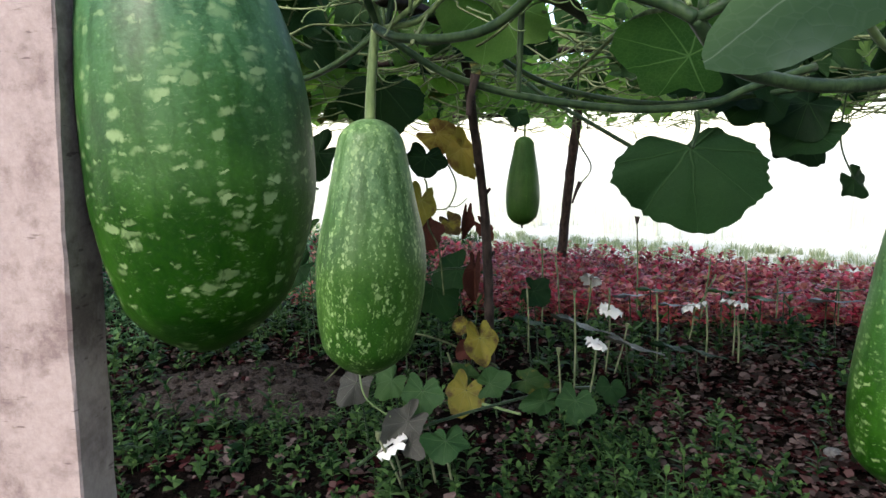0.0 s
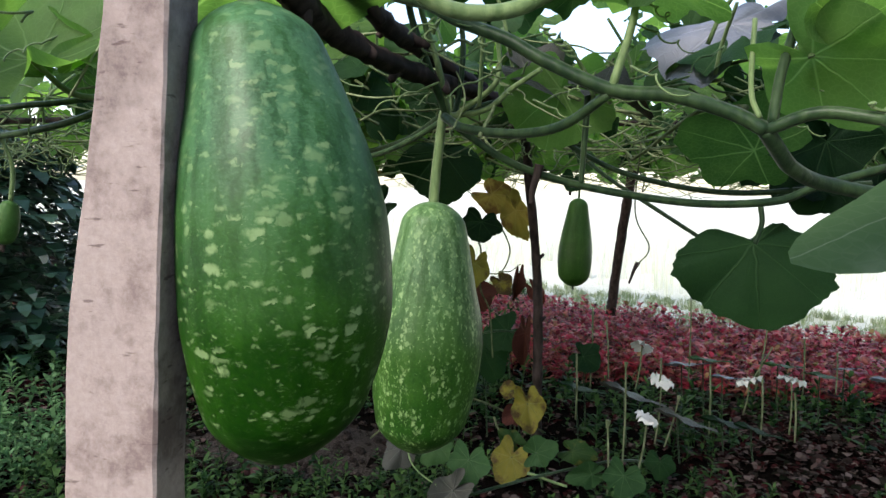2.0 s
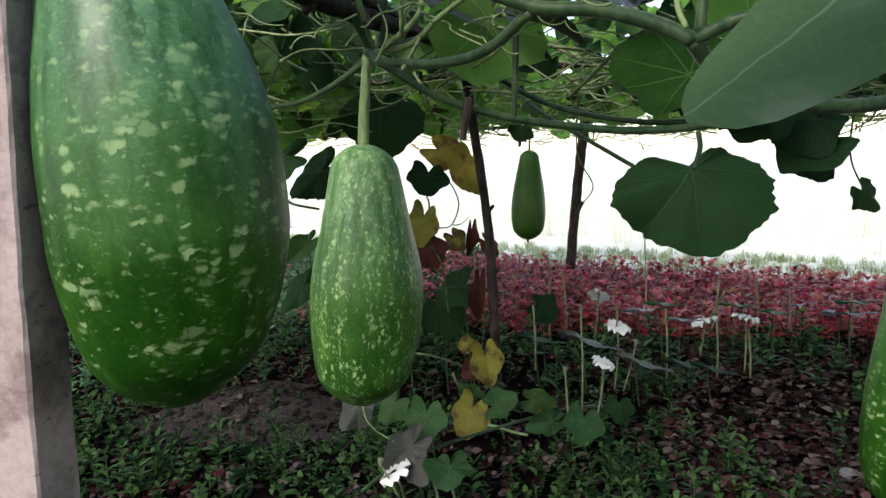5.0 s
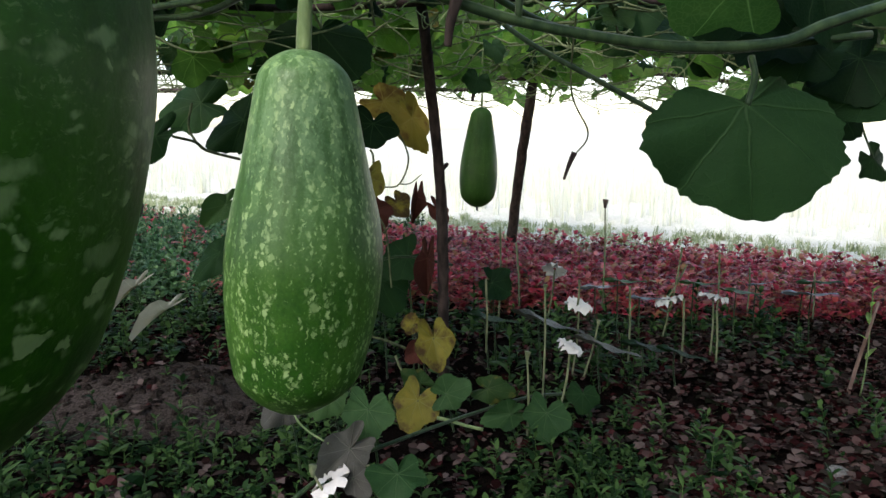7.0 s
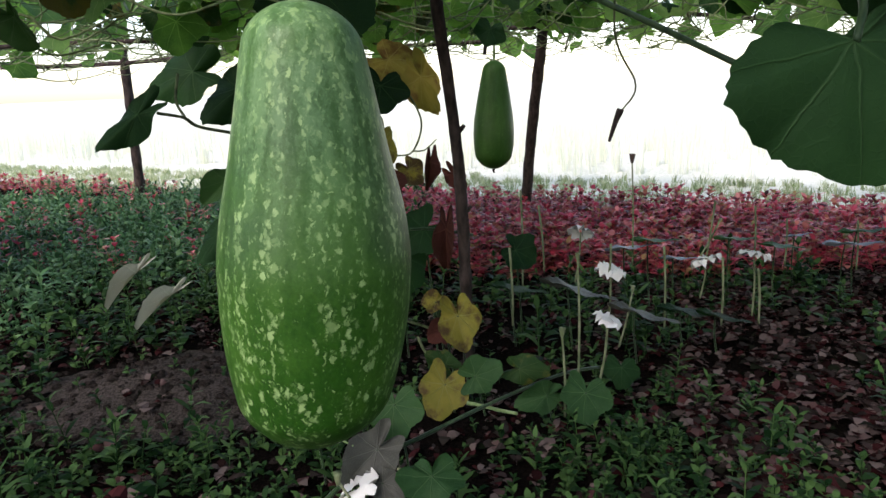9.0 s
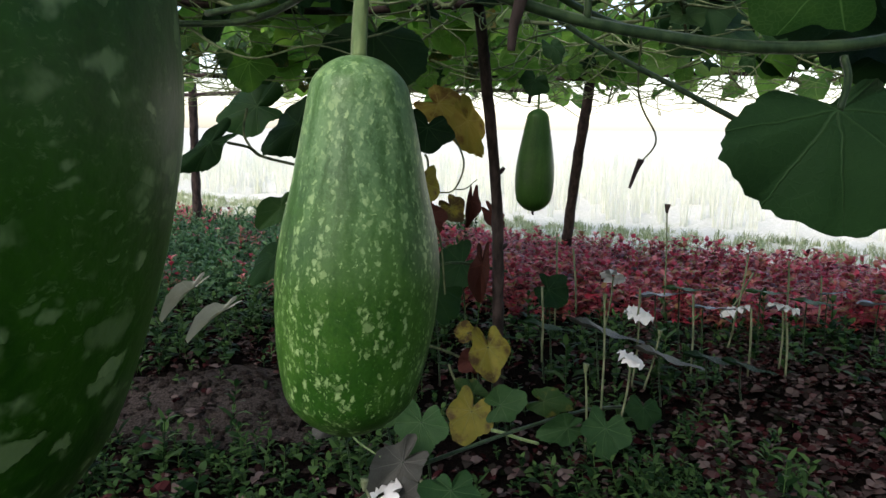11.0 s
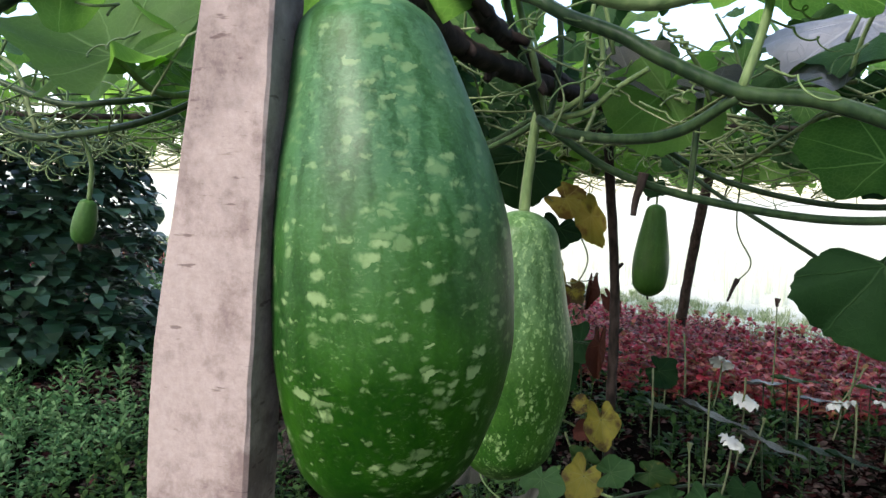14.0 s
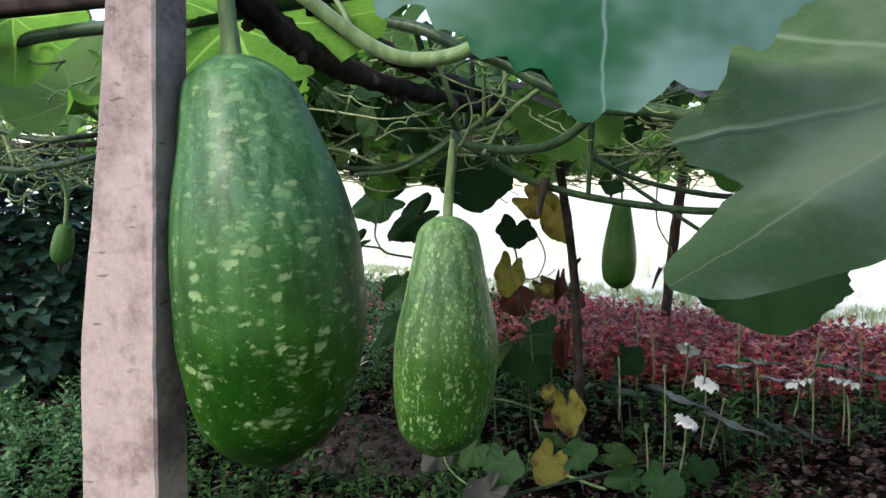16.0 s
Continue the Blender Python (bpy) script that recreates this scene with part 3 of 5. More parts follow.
def stake(label, points, r0, r1, knots):
    base = Vector(points[0])
    st = thing("stake", label, "stake", base, "stakes under the vine")
    local = [tuple(Vector(p) - base) for p in points]
    tube("shaft", local, r0, r1, BARK, st, 9, 9, 0.22)
    c = glide(local, 9)
    rng = random.Random(len(points) + int(1000 * r0))
    for k in range(knots):
        i = int((k + 0.7) / knots * (len(c) - 2))
        a = rng.random() * 6.28
        p = c[i]
        tube("twig_stub", [p, p + np.array((0.012 * math.cos(a), 0.012 * math.sin(a), 0.006)), p + np.array((0.022 * math.cos(a), 0.022 * math.sin(a), 0.016))], r0 * 0.55, r0 * 0.25, BARK, st, 6, 2)
    return st


stake("thin dark bark stake leaning in the soil", [(-0.018, 2.18, -0.12), (-0.021, 2.13, 0.178), (-0.026, 2.05, 0.43), (-0.038, 2.0, 0.642), (-0.072, 1.87, 0.95), (-0.09, 1.82, 1.08)], 0.0165, 0.011, 6)
stake("dark bark stake leaning among red amaranth", [(0.36, 4.26, -0.12), (0.370, 4.20, 0.13), (0.396, 4.05, 0.587), (0.423, 3.90, 0.957), (0.432, 3.85, 1.12)], 0.030, 0.025, 5)
stake("grey bark stake leaning at the garden edge", [(-2.17, 5.30, -0.12), (-2.156, 5.26, 0.18), (-2.126, 5.2, 0.66), (-2.10, 5.15, 1.05)], 0.034, 0.028, 4)


# ---- gourds ----
def gourd(label, top, bottom, radii, mat, stalk, scar=True, stem_r=0.0052, bow=0.0):
    """A hanging bottle gourd: turned body, ribbed stalk and the dry flower scar beneath."""
    top, bottom = Vector(top), Vector(bottom)
    g = thing("bottle_gourd", label, "gourd", top, "hanging gourds")
    ax = bottom - top
    length = ax.length
    z = -ax.normalized()
    x = Vector((0, 1, 0)).cross(z).normalized()
    m = Matrix((x, z.cross(x), z)).transposed().to_4x4()
    n_s, n_a = 72, 64
    st = np.linspace(0, 1, len(radii))
    rad2 = np.array(radii) ** 2
    kern = np.array([1, 2, 3, 2, 1]) / 9
    t = (1 - np.cos(np.linspace(0, math.pi, n_s))) / 2
    fine = np.linspace(0, 1, 200)
    r2 = np.interp(fine, st, rad2)
    for _ in range(14):
        r2 = np.convolve(np.pad(r2, 2, mode="edge"), kern, "valid")
    # round both ends off to a point
    ends = np.minimum(1, np.sqrt(np.clip(1 - (1 - np.clip(fine / 0.085, 0, 1)) ** 2, 0, 1))) * np.sqrt(np.clip(1 - (1 - np.clip((1 - fine) / 0.13, 0, 1)) ** 2, 0, 1))
    rr = np.interp(t, fine, np.sqrt(r2) * ends)
    v, f = [(0, 0, 0)], []
    for i in range(1, n_s - 1):
        for k in range(n_a):
            a = 2 * math.pi * k / n_a
            w = 1 + 0.010 * noise.noise((3 * math.cos(a), 3 * math.sin(a), t[i] * 6 + top.x * 40)) + 0.006 * math.cos(9 * a) * math.exp(-t[i] * 5)
            v.append((rr[i] * w * math.cos(a) + bow * math.sin(math.pi * t[i]), rr[i] * w * math.sin(a), -t[i] * length))
    v.append((0, 0, -length))
    for k in range(n_a):
        f.append((0, 1 + (k + 1) % n_a, 1 + k)[::-1])
        last = 1 + (n_s - 3) * n_a
        f.append((last + k, last + (k + 1) % n_a, len(v) - 1)[::-1])
    for i in range(n_s - 3):
        for k in range(n_a):
            a, b = 1 + i * n_a + k, 1 + i * n_a + (k + 1) % n_a
            f.append((a, a + n_a, b + n_a, b))
    part("body", build_mesh("body", v, f, mat), g, m)
    local = [tuple(Vector(p) - top) for p in stalk]
    tube("stalk", local, stem_r * 1.25, stem_r, STEM_PALE, g, 10, 6, 0.08, ribs=0.10)
    if scar:
        end = ax + Vector((0, 0, 0))
        tube("flower_scar", [tuple(end - ax.normalized() * 0.004), tuple(end + ax.normalized() * 0.006), tuple(end + ax.normalized() * 0.012 + Vector((0.003, 0, 0)))], 0.005, 0.002, BARK, g, 6, 2)
    return g


gourd("large glossy green gourd with cream blotches beside post", (-0.2188, 0.4720, 0.9644), (-0.1932, 0.4735, 0.6295),
      [0.0345, 0.0484, 0.0577, 0.0683, 0.0749, 0.0766, 0.0765, 0.0694, 0.0572, 0.0381], RIND_A,
      [(-0.2188, 0.472, 0.960), (-0.2225, 0.474, 0.985), (-0.228, 0.480, 1.018), (-0.236, 0.50, 1.06)], False, 0.0062, 0.0141)
gourd("green gourd with fine cream streaks on a stalk", (-0.1753, 1.0304, 0.8163), (-0.1930, 1.0240, 0.4311),
      [0.0401, 0.0507, 0.0587, 0.0673, 0.0778, 0.0833, 0.0817, 0.0763, 0.0671, 0.0484], RIND_B,
      [(-0.1753, 1.0304, 0.812), (-0.174, 1.034, 0.85), (-0.1705, 1.04, 0.90), (-0.167, 1.045, 0.942), (-0.160, 1.04, 0.955)], False, 0.0062, 0.0066)
gourd("slender plain green gourd on a thin stem", (0.1001, 2.6531, 0.8125), (0.0907, 2.6532, 0.4815),
      [0.0308, 0.0368, 0.0434, 0.0506, 0.0567, 0.0614, 0.0635, 0.0620, 0.056, 0.044], RIND_C,
      [(0.1001, 2.653, 0.808), (0.101, 2.653, 0.87), (0.098, 2.651, 0.93), (0.102, 2.65, 1.0)], True, 0.0030)
gourd("mid green gourd with cream flecks under leaves", (0.542, 0.90, 0.715), (0.547, 0.90, 0.325),
      [0.036, 0.047, 0.056, 0.063, 0.070, 0.076, 0.081, 0.082, 0.074, 0.052], RIND_A,
      [(0.542, 0.90, 0.711), (0.536, 0.89, 0.78), (0.51, 0.88, 0.86), (0.47, 0.885, 0.90)], False, 0.0060)
gourd("small young downy gourd on a curved stalk", (-0.8570, 1.000, 0.800), (-0.8730, 1.000, 0.728),
      [0.010, 0.0135, 0.0155, 0.0170, 0.0180, 0.0185, 0.0185, 0.0175, 0.015, 0.011], RIND_C,
      [(-0.857, 1.0, 0.798), (-0.852, 1.0, 0.85), (-0.860, 0.995, 0.885), (-0.868, 0.99, 0.905)], True, 0.0030)
gourd("young downy gourd among vine stems at the edge", (0.470, 0.845, 0.868), (0.492, 0.842, 0.822),
      [0.006, 0.0075, 0.0085, 0.009, 0.0095, 0.0095, 0.009, 0.0085, 0.0075, 0.006], RIND_C,
      [(0.470, 0.845, 0.867), (0.464, 0.848, 0.88), (0.455, 0.86, 0.89)], False, 0.0025)

# ---- the vine over the trellis: stems, stalks and leaves that the walk passes near ----
vine = thing("gourd_vine", "green gourd vine with broad leaves spread over a trellis", "vine", (0.06, 0.82, 0.95))
V0 = Vector((0.06, 0.82, 0.95))


def vstem(points, r0, r1, mat=STEM, name="stem", sides=10, per=7, label=""):
    return tube(name, [tuple(Vector(p) - V0) for p in points], r0, r1, mat, vine, sides, per, 0.025, label, 0.06)


def vleaf(base, tip, normal, size, mat=LEAF, shape=0, label="", stalk=None, r=0.0030, wide=1.0):
    b = Vector(base) - V0
    leaf(vine, b, tip, normal, size, mat, shape, label, wide)
    if stalk:
        vstem([*stalk, base], r * 1.2, r, STEM if mat is LEAF_SHADED else STEM_PALE, "leaf_stalk", 8, 6)


vstem([(-0.30, 0.90, 1.10), (-0.178, 0.86, 1.067), (-0.119, 0.85, 1.037), (-0.062, 0.84, 1.014), (-0.014, 0.83, 0.986), (0.062, 0.82, 0.952), (0.128, 0.813, 0.945), (0.19, 0.807, 0.926), (0.225, 0.80, 0.907)], 0.0075, 0.0085)
vstem([(0.225, 0.80, 0.907), (0.245, 0.815, 0.885), (0.267, 0.833, 0.866), (0.316, 0.867, 0.851), (0.425, 0.90, 0.84), (0.60, 0.95, 0.86)], 0.0090, 0.0085)
vstem([(0.225, 0.80, 0.907), (0.268, 0.773, 0.923), (0.314, 0.747, 0.915), (0.339, 0.72, 0.908), (0.45, 0.66, 0.92)], 0.0070, 0.0060)
vstem([(0.059, 0.82, 0.948), (0.009, 0.865, 0.916), (-0.05, 0.91, 0.909), (-0.123, 0.955, 0.919), (-0.158, 1.0, 0.939)], 0.0060, 0.0065)
vstem([(-0.150, 1.0, 0.931), (-0.071, 1.008, 0.880), (0.004, 1.017, 0.853), (0.094, 1.025, 0.835), (0.207, 1.033, 0.823), (0.31, 1.042, 0.829), (0.365, 1.05, 0.850), (0.46, 1.06, 0.88)], 0.0052, 0.0060)
vstem([(0.023, 1.5, 0.940), (0.102, 1.407, 0.868), (0.19, 1.313, 0.806), (0.269, 1.24, 0.752)], 0.0042, 0.0036)
vstem([(-0.60, 1.48, 0.91), (-0.416, 1.4, 0.902), (-0.276, 1.25, 0.918), (-0.179, 1.1, 0.949)], 0.0050, 0.0045)
vstem([(-0.05, 1.30, 0.98), (0.05, 1.28, 0.905), (0.15, 1.25, 0.862), (0.30, 1.22, 0.84), (0.5, 1.2, 0.86)], 0.0045, 0.0050)
vstem([(-0.95, 0.62, 0.90), (-0.694, 0.60, 0.965), (-0.582, 0.60, 1.010), (-0.486, 0.60, 1.024), (-0.336, 0.60, 1.027), (-0.234, 0.60, 1.036), (-0.05, 0.62, 1.06)], 0.0075, 0.0070)
vstem([(-1.062, 0.95, 1.004), (-0.879, 0.95, 0.945), (-0.78, 0.95, 0.945), (-0.665, 0.95, 0.957), (-0.5, 0.93, 0.98)], 0.0050, 0.0045)
vstem([(-1.095, 1.0, 0.94), (-0.962, 0.988, 0.895), (-0.868, 0.98, 0.899), (-0.737, 0.962, 0.918), (-0.634, 0.95, 0.953), (-0.55, 0.90, 1.0)], 0.0058, 0.0050)
vstem([(-0.18, 0.38, 1.03), (-0.125, 0.41, 0.985), (-0.085, 0.43, 0.955), (-0.055, 0.44, 0.947), (-0.02, 0.45, 0.955), (0.02, 0.46, 0.985), (0.05, 0.47, 1.03)], 0.0050, 0.0055, STEM_PALE, "leaf_stalk")
vstem([(-0.10, 0.43, 0.965), (-0.115, 0.44, 0.99), (-0.15, 0.46, 1.03)], 0.0022, 0.0016, STEM_PALE, "tendril", 6)
vstem([(0.35, 0.72, 0.91), (0.40, 0.76, 0.87), (0.47, 0.80, 0.845), (0.56, 0.84, 0.80)], 0.0045, 0.0040, STEM_PALE)

# stalks fanning out from the joint over the streaked gourd
vstem([(-0.160, 1.03, 0.945), (-0.178, 0.98, 1.003), (-0.200, 0.97, 1.062), (-0.207, 0.96, 1.095)], 0.0058, 0.0046)
vstem([(-0.158, 1.03, 0.946), (-0.166, 0.99, 1.004), (-0.186, 0.98, 1.066), (-0.194, 0.97, 1.10)], 0.0050, 0.0040, STEM_PALE)
vstem([(-0.150, 1.05, 0.948), (-0.142, 1.05, 0.998), (-0.140, 1.05, 1.049), (-0.146, 1.05, 1.10)], 0.0046, 0.0040)
vstem([(-0.158, 1.03, 0.942), (-0.101, 1.02, 0.951), (-0.063, 1.01, 0.980), (-0.022, 1.00, 1.006)], 0.0046, 0.0036, STEM_PALE)
vstem([(-0.140, 1.02, 0.946), (-0.090, 1.00, 0.981), (-0.081, 1.00, 1.013), (-0.086, 1.00, 1.06)], 0.0042, 0.0036, STEM_PALE)
vstem([(-0.162, 1.06, 0.944), (-0.220, 1.10, 0.915), (-0.300, 1.16, 0.890), (-0.40, 1.22, 0.885)], 0.0048, 0.0040)
vstem([(-0.152, 1.06, 0.950), (-0.085, 1.10, 0.972), (-0.02, 1.14, 0.960), (0.06, 1.2, 0.965)], 0.0040, 0.0032)
# tendrils: coiled springs and loose hooks
for k, (p, q, r, turns) in enumerate((((-0.10, 0.90, 1.03), (-0.06, 0.92, 0.96), 0.006, 7), ((-0.165, 0.93, 1.06), (-0.18, 0.95, 1.00), 0.008, 4), ((-0.02, 0.84, 1.03), (0.02, 0.86, 0.995), 0.006, 6),
                                      ((-0.57, 0.62, 1.03), (-0.52, 0.63, 0.99), 0.018, 2), ((-0.93, 0.97, 0.93), (-0.85, 0.96, 0.87), 0.010, 4),
                                      ((0.30, 0.74, 0.93), (0.37, 0.76, 0.91), 0.008, 4), ((-0.99, 0.98, 0.90), (-1.03, 0.97, 0.84), 0.010, 3))):
    p, q = np.array(p), np.array(q)
    pts = []
    for i in range(turns * 6 + 1):
        s = i / (turns * 6)
        a = s * turns * 2 * math.pi + k
        pts.append(p + (q - p) * s + r * (0.5 + 0.5 * math.sin(math.pi * s)) * np.array((math.cos(a), 0.7 * math.sin(a), 0.5 * math.sin(a))))
    vstem(pts, 0.0017, 0.0012, STEM_PALE, "tendril", 5, 2)

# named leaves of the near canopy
vleaf((0.292, 1.060, 0.767), (0.013, -0.040, -0.111), (0.04, -0.90, 0.35), 0.205, LEAF_SHADED, 11, "drooping leaf, its green darkened for shade", [(0.305, 1.090, 0.820), (0.304, 1.075, 0.797)], 0.0035, 1.22)
vleaf((0.188, 0.176, 0.889), (-0.444, 0.776, -0.448), (0.0, -0.50, -0.866), 0.246, LEAF_PALE, 6, "pale downy underside of a broad leaf")
vleaf((0.078, 0.046, 0.918), (0.0, -0.06, -1.0), (0.0, -1.0, 0.06), 0.079, LEAF_BLUE_SHEEN, 10, "upper face of a broad green leaf, blue sky sheen in its colour", wide=1.2)
vleaf((0.088, 0.85, 1.080), (0.2, 0.5, 0.15), (0.1, -0.5, 0.8), 0.22, LEAF, 2, "", [(0.062, 0.82, 0.956), (0.083, 0.835, 1.032)], 0.0045)
vstem([(0.231, 0.80, 0.914), (0.237, 0.80, 0.969), (0.250, 0.79, 1.03), (0.262, 0.78, 1.07)], 0.0060, 0.0048, STEM, "leaf_stalk", 8)
vstem([(0.218, 0.80, 0.92), (0.21, 0.81, 0.952), (0.212, 0.82, 1.03)], 0.0032, 0.0028, STEM_PALE, "leaf_stalk", 8)
vleaf((0.262, 0.785, 0.982), (0.83, 0.12, -0.50), (0.18, 0.55, 0.82), 0.165, LEAF, 0, "", [(0.245, 0.80, 1.02), (0.258, 0.79, 1.005)], 0.0040)
vleaf((0.300, 0.790, 1.010), (0.85, 0.10, 0.35), (-0.1, 0.60, 0.80), 0.150, LEAF, 2)
vleaf((0.241, 1.060, 1.078), (-0.084, 0.030, -0.002), (0.05, -0.62, 0.78), 0.205, LEAF_LILAC_SHEEN, 9, "crumpled leaf with purple-grey sky reflection in its colour")
vleaf((0.261, 1.050, 1.064), (-0.95, 0.05, -0.28), (0.05, -0.15, 1.0), 0.190, LEAF_MID, 9)
vleaf((0.294, 1.10, 0.904), (-0.95, 0.0, 0.32), (0.1, 0.70, 0.70), 0.185, LEAF, 0)
vleaf((0.365, 1.25, 0.930), (-0.66, 0.0, -0.60), (0.0, -0.85, 0.45), 0.16, LEAF_SHADED, 4)
vleaf((0.430, 1.20, 0.925), (0.26, 0.0, -0.90), (0.0, -0.9, 0.35), 0.135, LEAF_SHADED, 1)
vleaf((0.486, 1.320, 0.862), (-0.6, 0.0, -0.35), (0.1, -0.7, 0.7), 0.125, LEAF_SHADED, 0)
vleaf((0.558, 1.320, 0.843), (-0.6, 0.0, -0.35), (0.1, -0.7, 0.7), 0.125, LEAF_SHADED, 3)
vleaf((0.574, 1.320, 0.797), (-0.6, 0.0, -0.35), (0.1, -0.7, 0.7), 0.125, LEAF_SHADED, 1)
vleaf((0.446, 1.320, 0.881), (-0.6, 0.0, -0.35), (0.1, -0.7, 0.7), 0.125, LEAF_SHADED, 4)
vleaf((0.825, 1.70, 0.690), (0.45, 0.0, -0.60), (0.2, -0.85, 0.4), 0.085, LEAF_SHADED, 3, "", [(0.80, 1.70, 0.92), (0.79, 1.70, 0.78)], 0.0020)
vleaf((0.007, 1.10, 0.991), (-0.19, 0.0, -0.98), (0.15, -0.95, 0.10), 0.165, LEAF, 4)
vleaf((-0.046, 1.10, 1.016), (0.90, -0.05, -0.43), (0.05, -0.60, 0.80), 0.13, LEAF_GREY, 5)
vleaf((0.060, 1.02, 0.975), (0.80, 0.0, -0.15), (0.0, -0.35, 0.93), 0.13, LEAF_GREY, 5)
vleaf((-0.30, 0.62, 1.025), (0.6, 0.3, 0.02), (0.0, -0.35, -0.9), 0.26, LEAF, 0)
vleaf((-0.655, 0.80, 0.985), (-0.35, 0.30, 0.35), (0.15, -0.62, 0.78), 0.235, LEAF, 1, "", [(-0.62, 0.93, 0.955), (-0.64, 0.86, 0.950)], 0.0040)
vleaf((-0.70, 0.86, 1.01), (-0.8, 0.25, 0.10), (0.1, -0.6, 0.7), 0.22, LEAF, 2)
vleaf((-0.58, 0.85, 1.01), (0.6, 0.2, 0.05), (0.1, -0.6, 0.7), 0.20, LEAF, 4)
vleaf((0.70, 1.15, 0.86), (0.5, 0.0, -0.6), (0.0, -0.9, 0.4), 0.16, LEAF_SHADED, 2)
vleaf((0.60, 1.45, 0.80), (0.35, 0.0, -0.6), (0.0, -0.9, 0.4), 0.13, LEAF_SHADED, 3)
vleaf((0.02, 0.46, 1.03), (0.25, 0.1, 0.3), (0.0, -0.6, 0.8), 0.16, LEAF, 0)
# leaves and thin stems hanging below the trellis
vleaf((-0.279, 1.750, 0.929), (0.000, -0.030, -0.124), (0.0, -0.9, 0.5), 0.220, LEAF_SHADED, 8, "domed drooping leaf, its green darkened for shade", wide=1.08)
vleaf((-0.638, 2.490, 0.759), (-0.165, -0.030, -0.120), (0.0, -0.9, 0.35), 0.224, LEAF_SHADED, 3, wide=0.69)
vleaf((-0.865, 2.790, 0.820), (-0.229, -0.030, -0.053), (0.0, -0.9, 0.35), 0.258, LEAF_MID, 2, wide=0.75)
vleaf((-0.540, 1.558, 0.720), (-0.101, -0.020, -0.072), (0.0, -0.9, 0.35), 0.137, LEAF_SHADED, 3, wide=0.43)
vleaf((-0.184, 1.873, 0.749), (-0.011, -0.020, -0.078), (0.0, -0.9, 0.2), 0.088, LEAF_SHADED, 0, wide=1.33)
vleaf((-0.205, 2.443, 0.820), (0.129, -0.020, -0.071), (0.0, -0.9, 0.5), 0.162, LEAF_GOLD, 2, "yellowing drooping leaf", wide=0.82)
vleaf((-0.116, 2.343, 0.769), (0.055, -0.020, -0.167), (-0.3, -0.9, 0.2), 0.192, LEAF_GOLD, 4, wide=0.46)
vleaf((-0.202, 1.893, 0.632), (-0.024, -0.020, -0.108), (0.0, -0.9, 0.1), 0.122, LEAF_YELLOW, 0, wide=0.74)
vleaf((-0.215, 2.093, 0.529), (0.050, -0.020, -0.092), (0.2, -0.9, 0.1), 0.116, LEAF_DEAD, 4, "curled dead brown leaf", wide=0.89)
vleaf((-0.162, 2.393, 0.522), (0.050, -0.020, -0.058), (0.0, -0.9, 0.2), 0.086, LEAF_YELLOW, 1, wide=0.92)
vleaf((-0.101, 2.323, 0.547), (-0.012, -0.020, -0.115), (0.3, -0.9, 0.1), 0.128, LEAF_DEAD, 5, "curled dead brown leaf", wide=0.33)
vleaf((-0.045, 2.193, 0.526), (0.055, -0.020, -0.062), (0.0, -0.9, 0.3), 0.093, LEAF_DEAD, 4, wide=0.51)
vleaf((-0.065, 2.093, 0.408), (-0.008, -0.020, -0.148), (-0.2, -0.9, 0.0), 0.163, LEAF_DEAD, 5, "long withered reddish brown leaf", wide=0.32)
vleaf((0.066, 2.293, 0.877), (-0.020, -0.020, -0.058), (0.0, -0.9, 0.35), 0.070, LEAF_SHADED, 3, wide=1.24)
vstem([(-0.159, 1.900, 0.752), (-0.132, 1.900, 0.732), (-0.107, 1.900, 0.672), (-0.128, 1.900, 0.614), (-0.164, 1.900, 0.606)], 0.0026, 0.0018, STEM_DRY, "thin_stem", 6)
vstem([(-0.128, 1.900, 0.614), (-0.103, 1.900, 0.616), (-0.077, 1.900, 0.637)], 0.0018, 0.0012, STEM_DRY, "thin_stem", 6)
vstem([(-0.193, 1.900, 0.691), (-0.186, 1.900, 0.667), (-0.189, 1.950, 0.559), (-0.165, 2.000, 0.484), (-0.156, 2.050, 0.339)], 0.003, 0.0024, STEM_DRY, "thin_stem", 6)
vstem([(-0.513, 1.570, 0.720), (-0.502, 1.650, 0.709), (-0.495, 1.700, 0.691), (-0.461, 1.800, 0.671)], 0.0028, 0.0034, STEM_DRY, "thin_stem", 6)
vstem([(-0.539, 1.750, 0.784), (-0.537, 1.720, 0.737), (-0.508, 1.680, 0.705)], 0.003, 0.0024, STEM_DRY, "thin_stem", 6)
vstem([(-0.020, 1.000, 0.873), (-0.023, 1.000, 0.858), (-0.028, 1.000, 0.838), (-0.030, 1.000, 0.817)], 0.0075, 0.0042, BARK, "dry_flower", 6)
vstem([(0.084, 2.500, 0.910), (0.075, 2.500, 0.866), (0.066, 2.500, 0.848)], 0.0016, 0.0016, STEM_DRY, "thin_stem", 6)
vstem([(0.067, 2.500, 0.854), (0.064, 2.500, 0.838), (0.062, 2.500, 0.823)], 0.0075, 0.005, BARK, "dry_flower", 6)
# loose thin stems hanging below the trellis
vstem([(0.16, 1.35, 0.93), (0.155, 1.35, 0.80), (0.185, 1.36, 0.735), (0.165, 1.36, 0.70)], 0.0016, 0.0012, STEM_DRY, "thin_stem", 6)
vstem([(0.165, 1.355, 0.705), (0.158, 1.352, 0.69), (0.150, 1.352, 0.665)], 0.0052, 0.0020, BARK, "dry_flower", 6)
vstem([(0.045, 1.02, 0.98), (0.042, 1.02, 0.90), (0.040, 1.02, 0.846)], 0.0050, 0.0036, STEM, "leaf_stalk", 8)


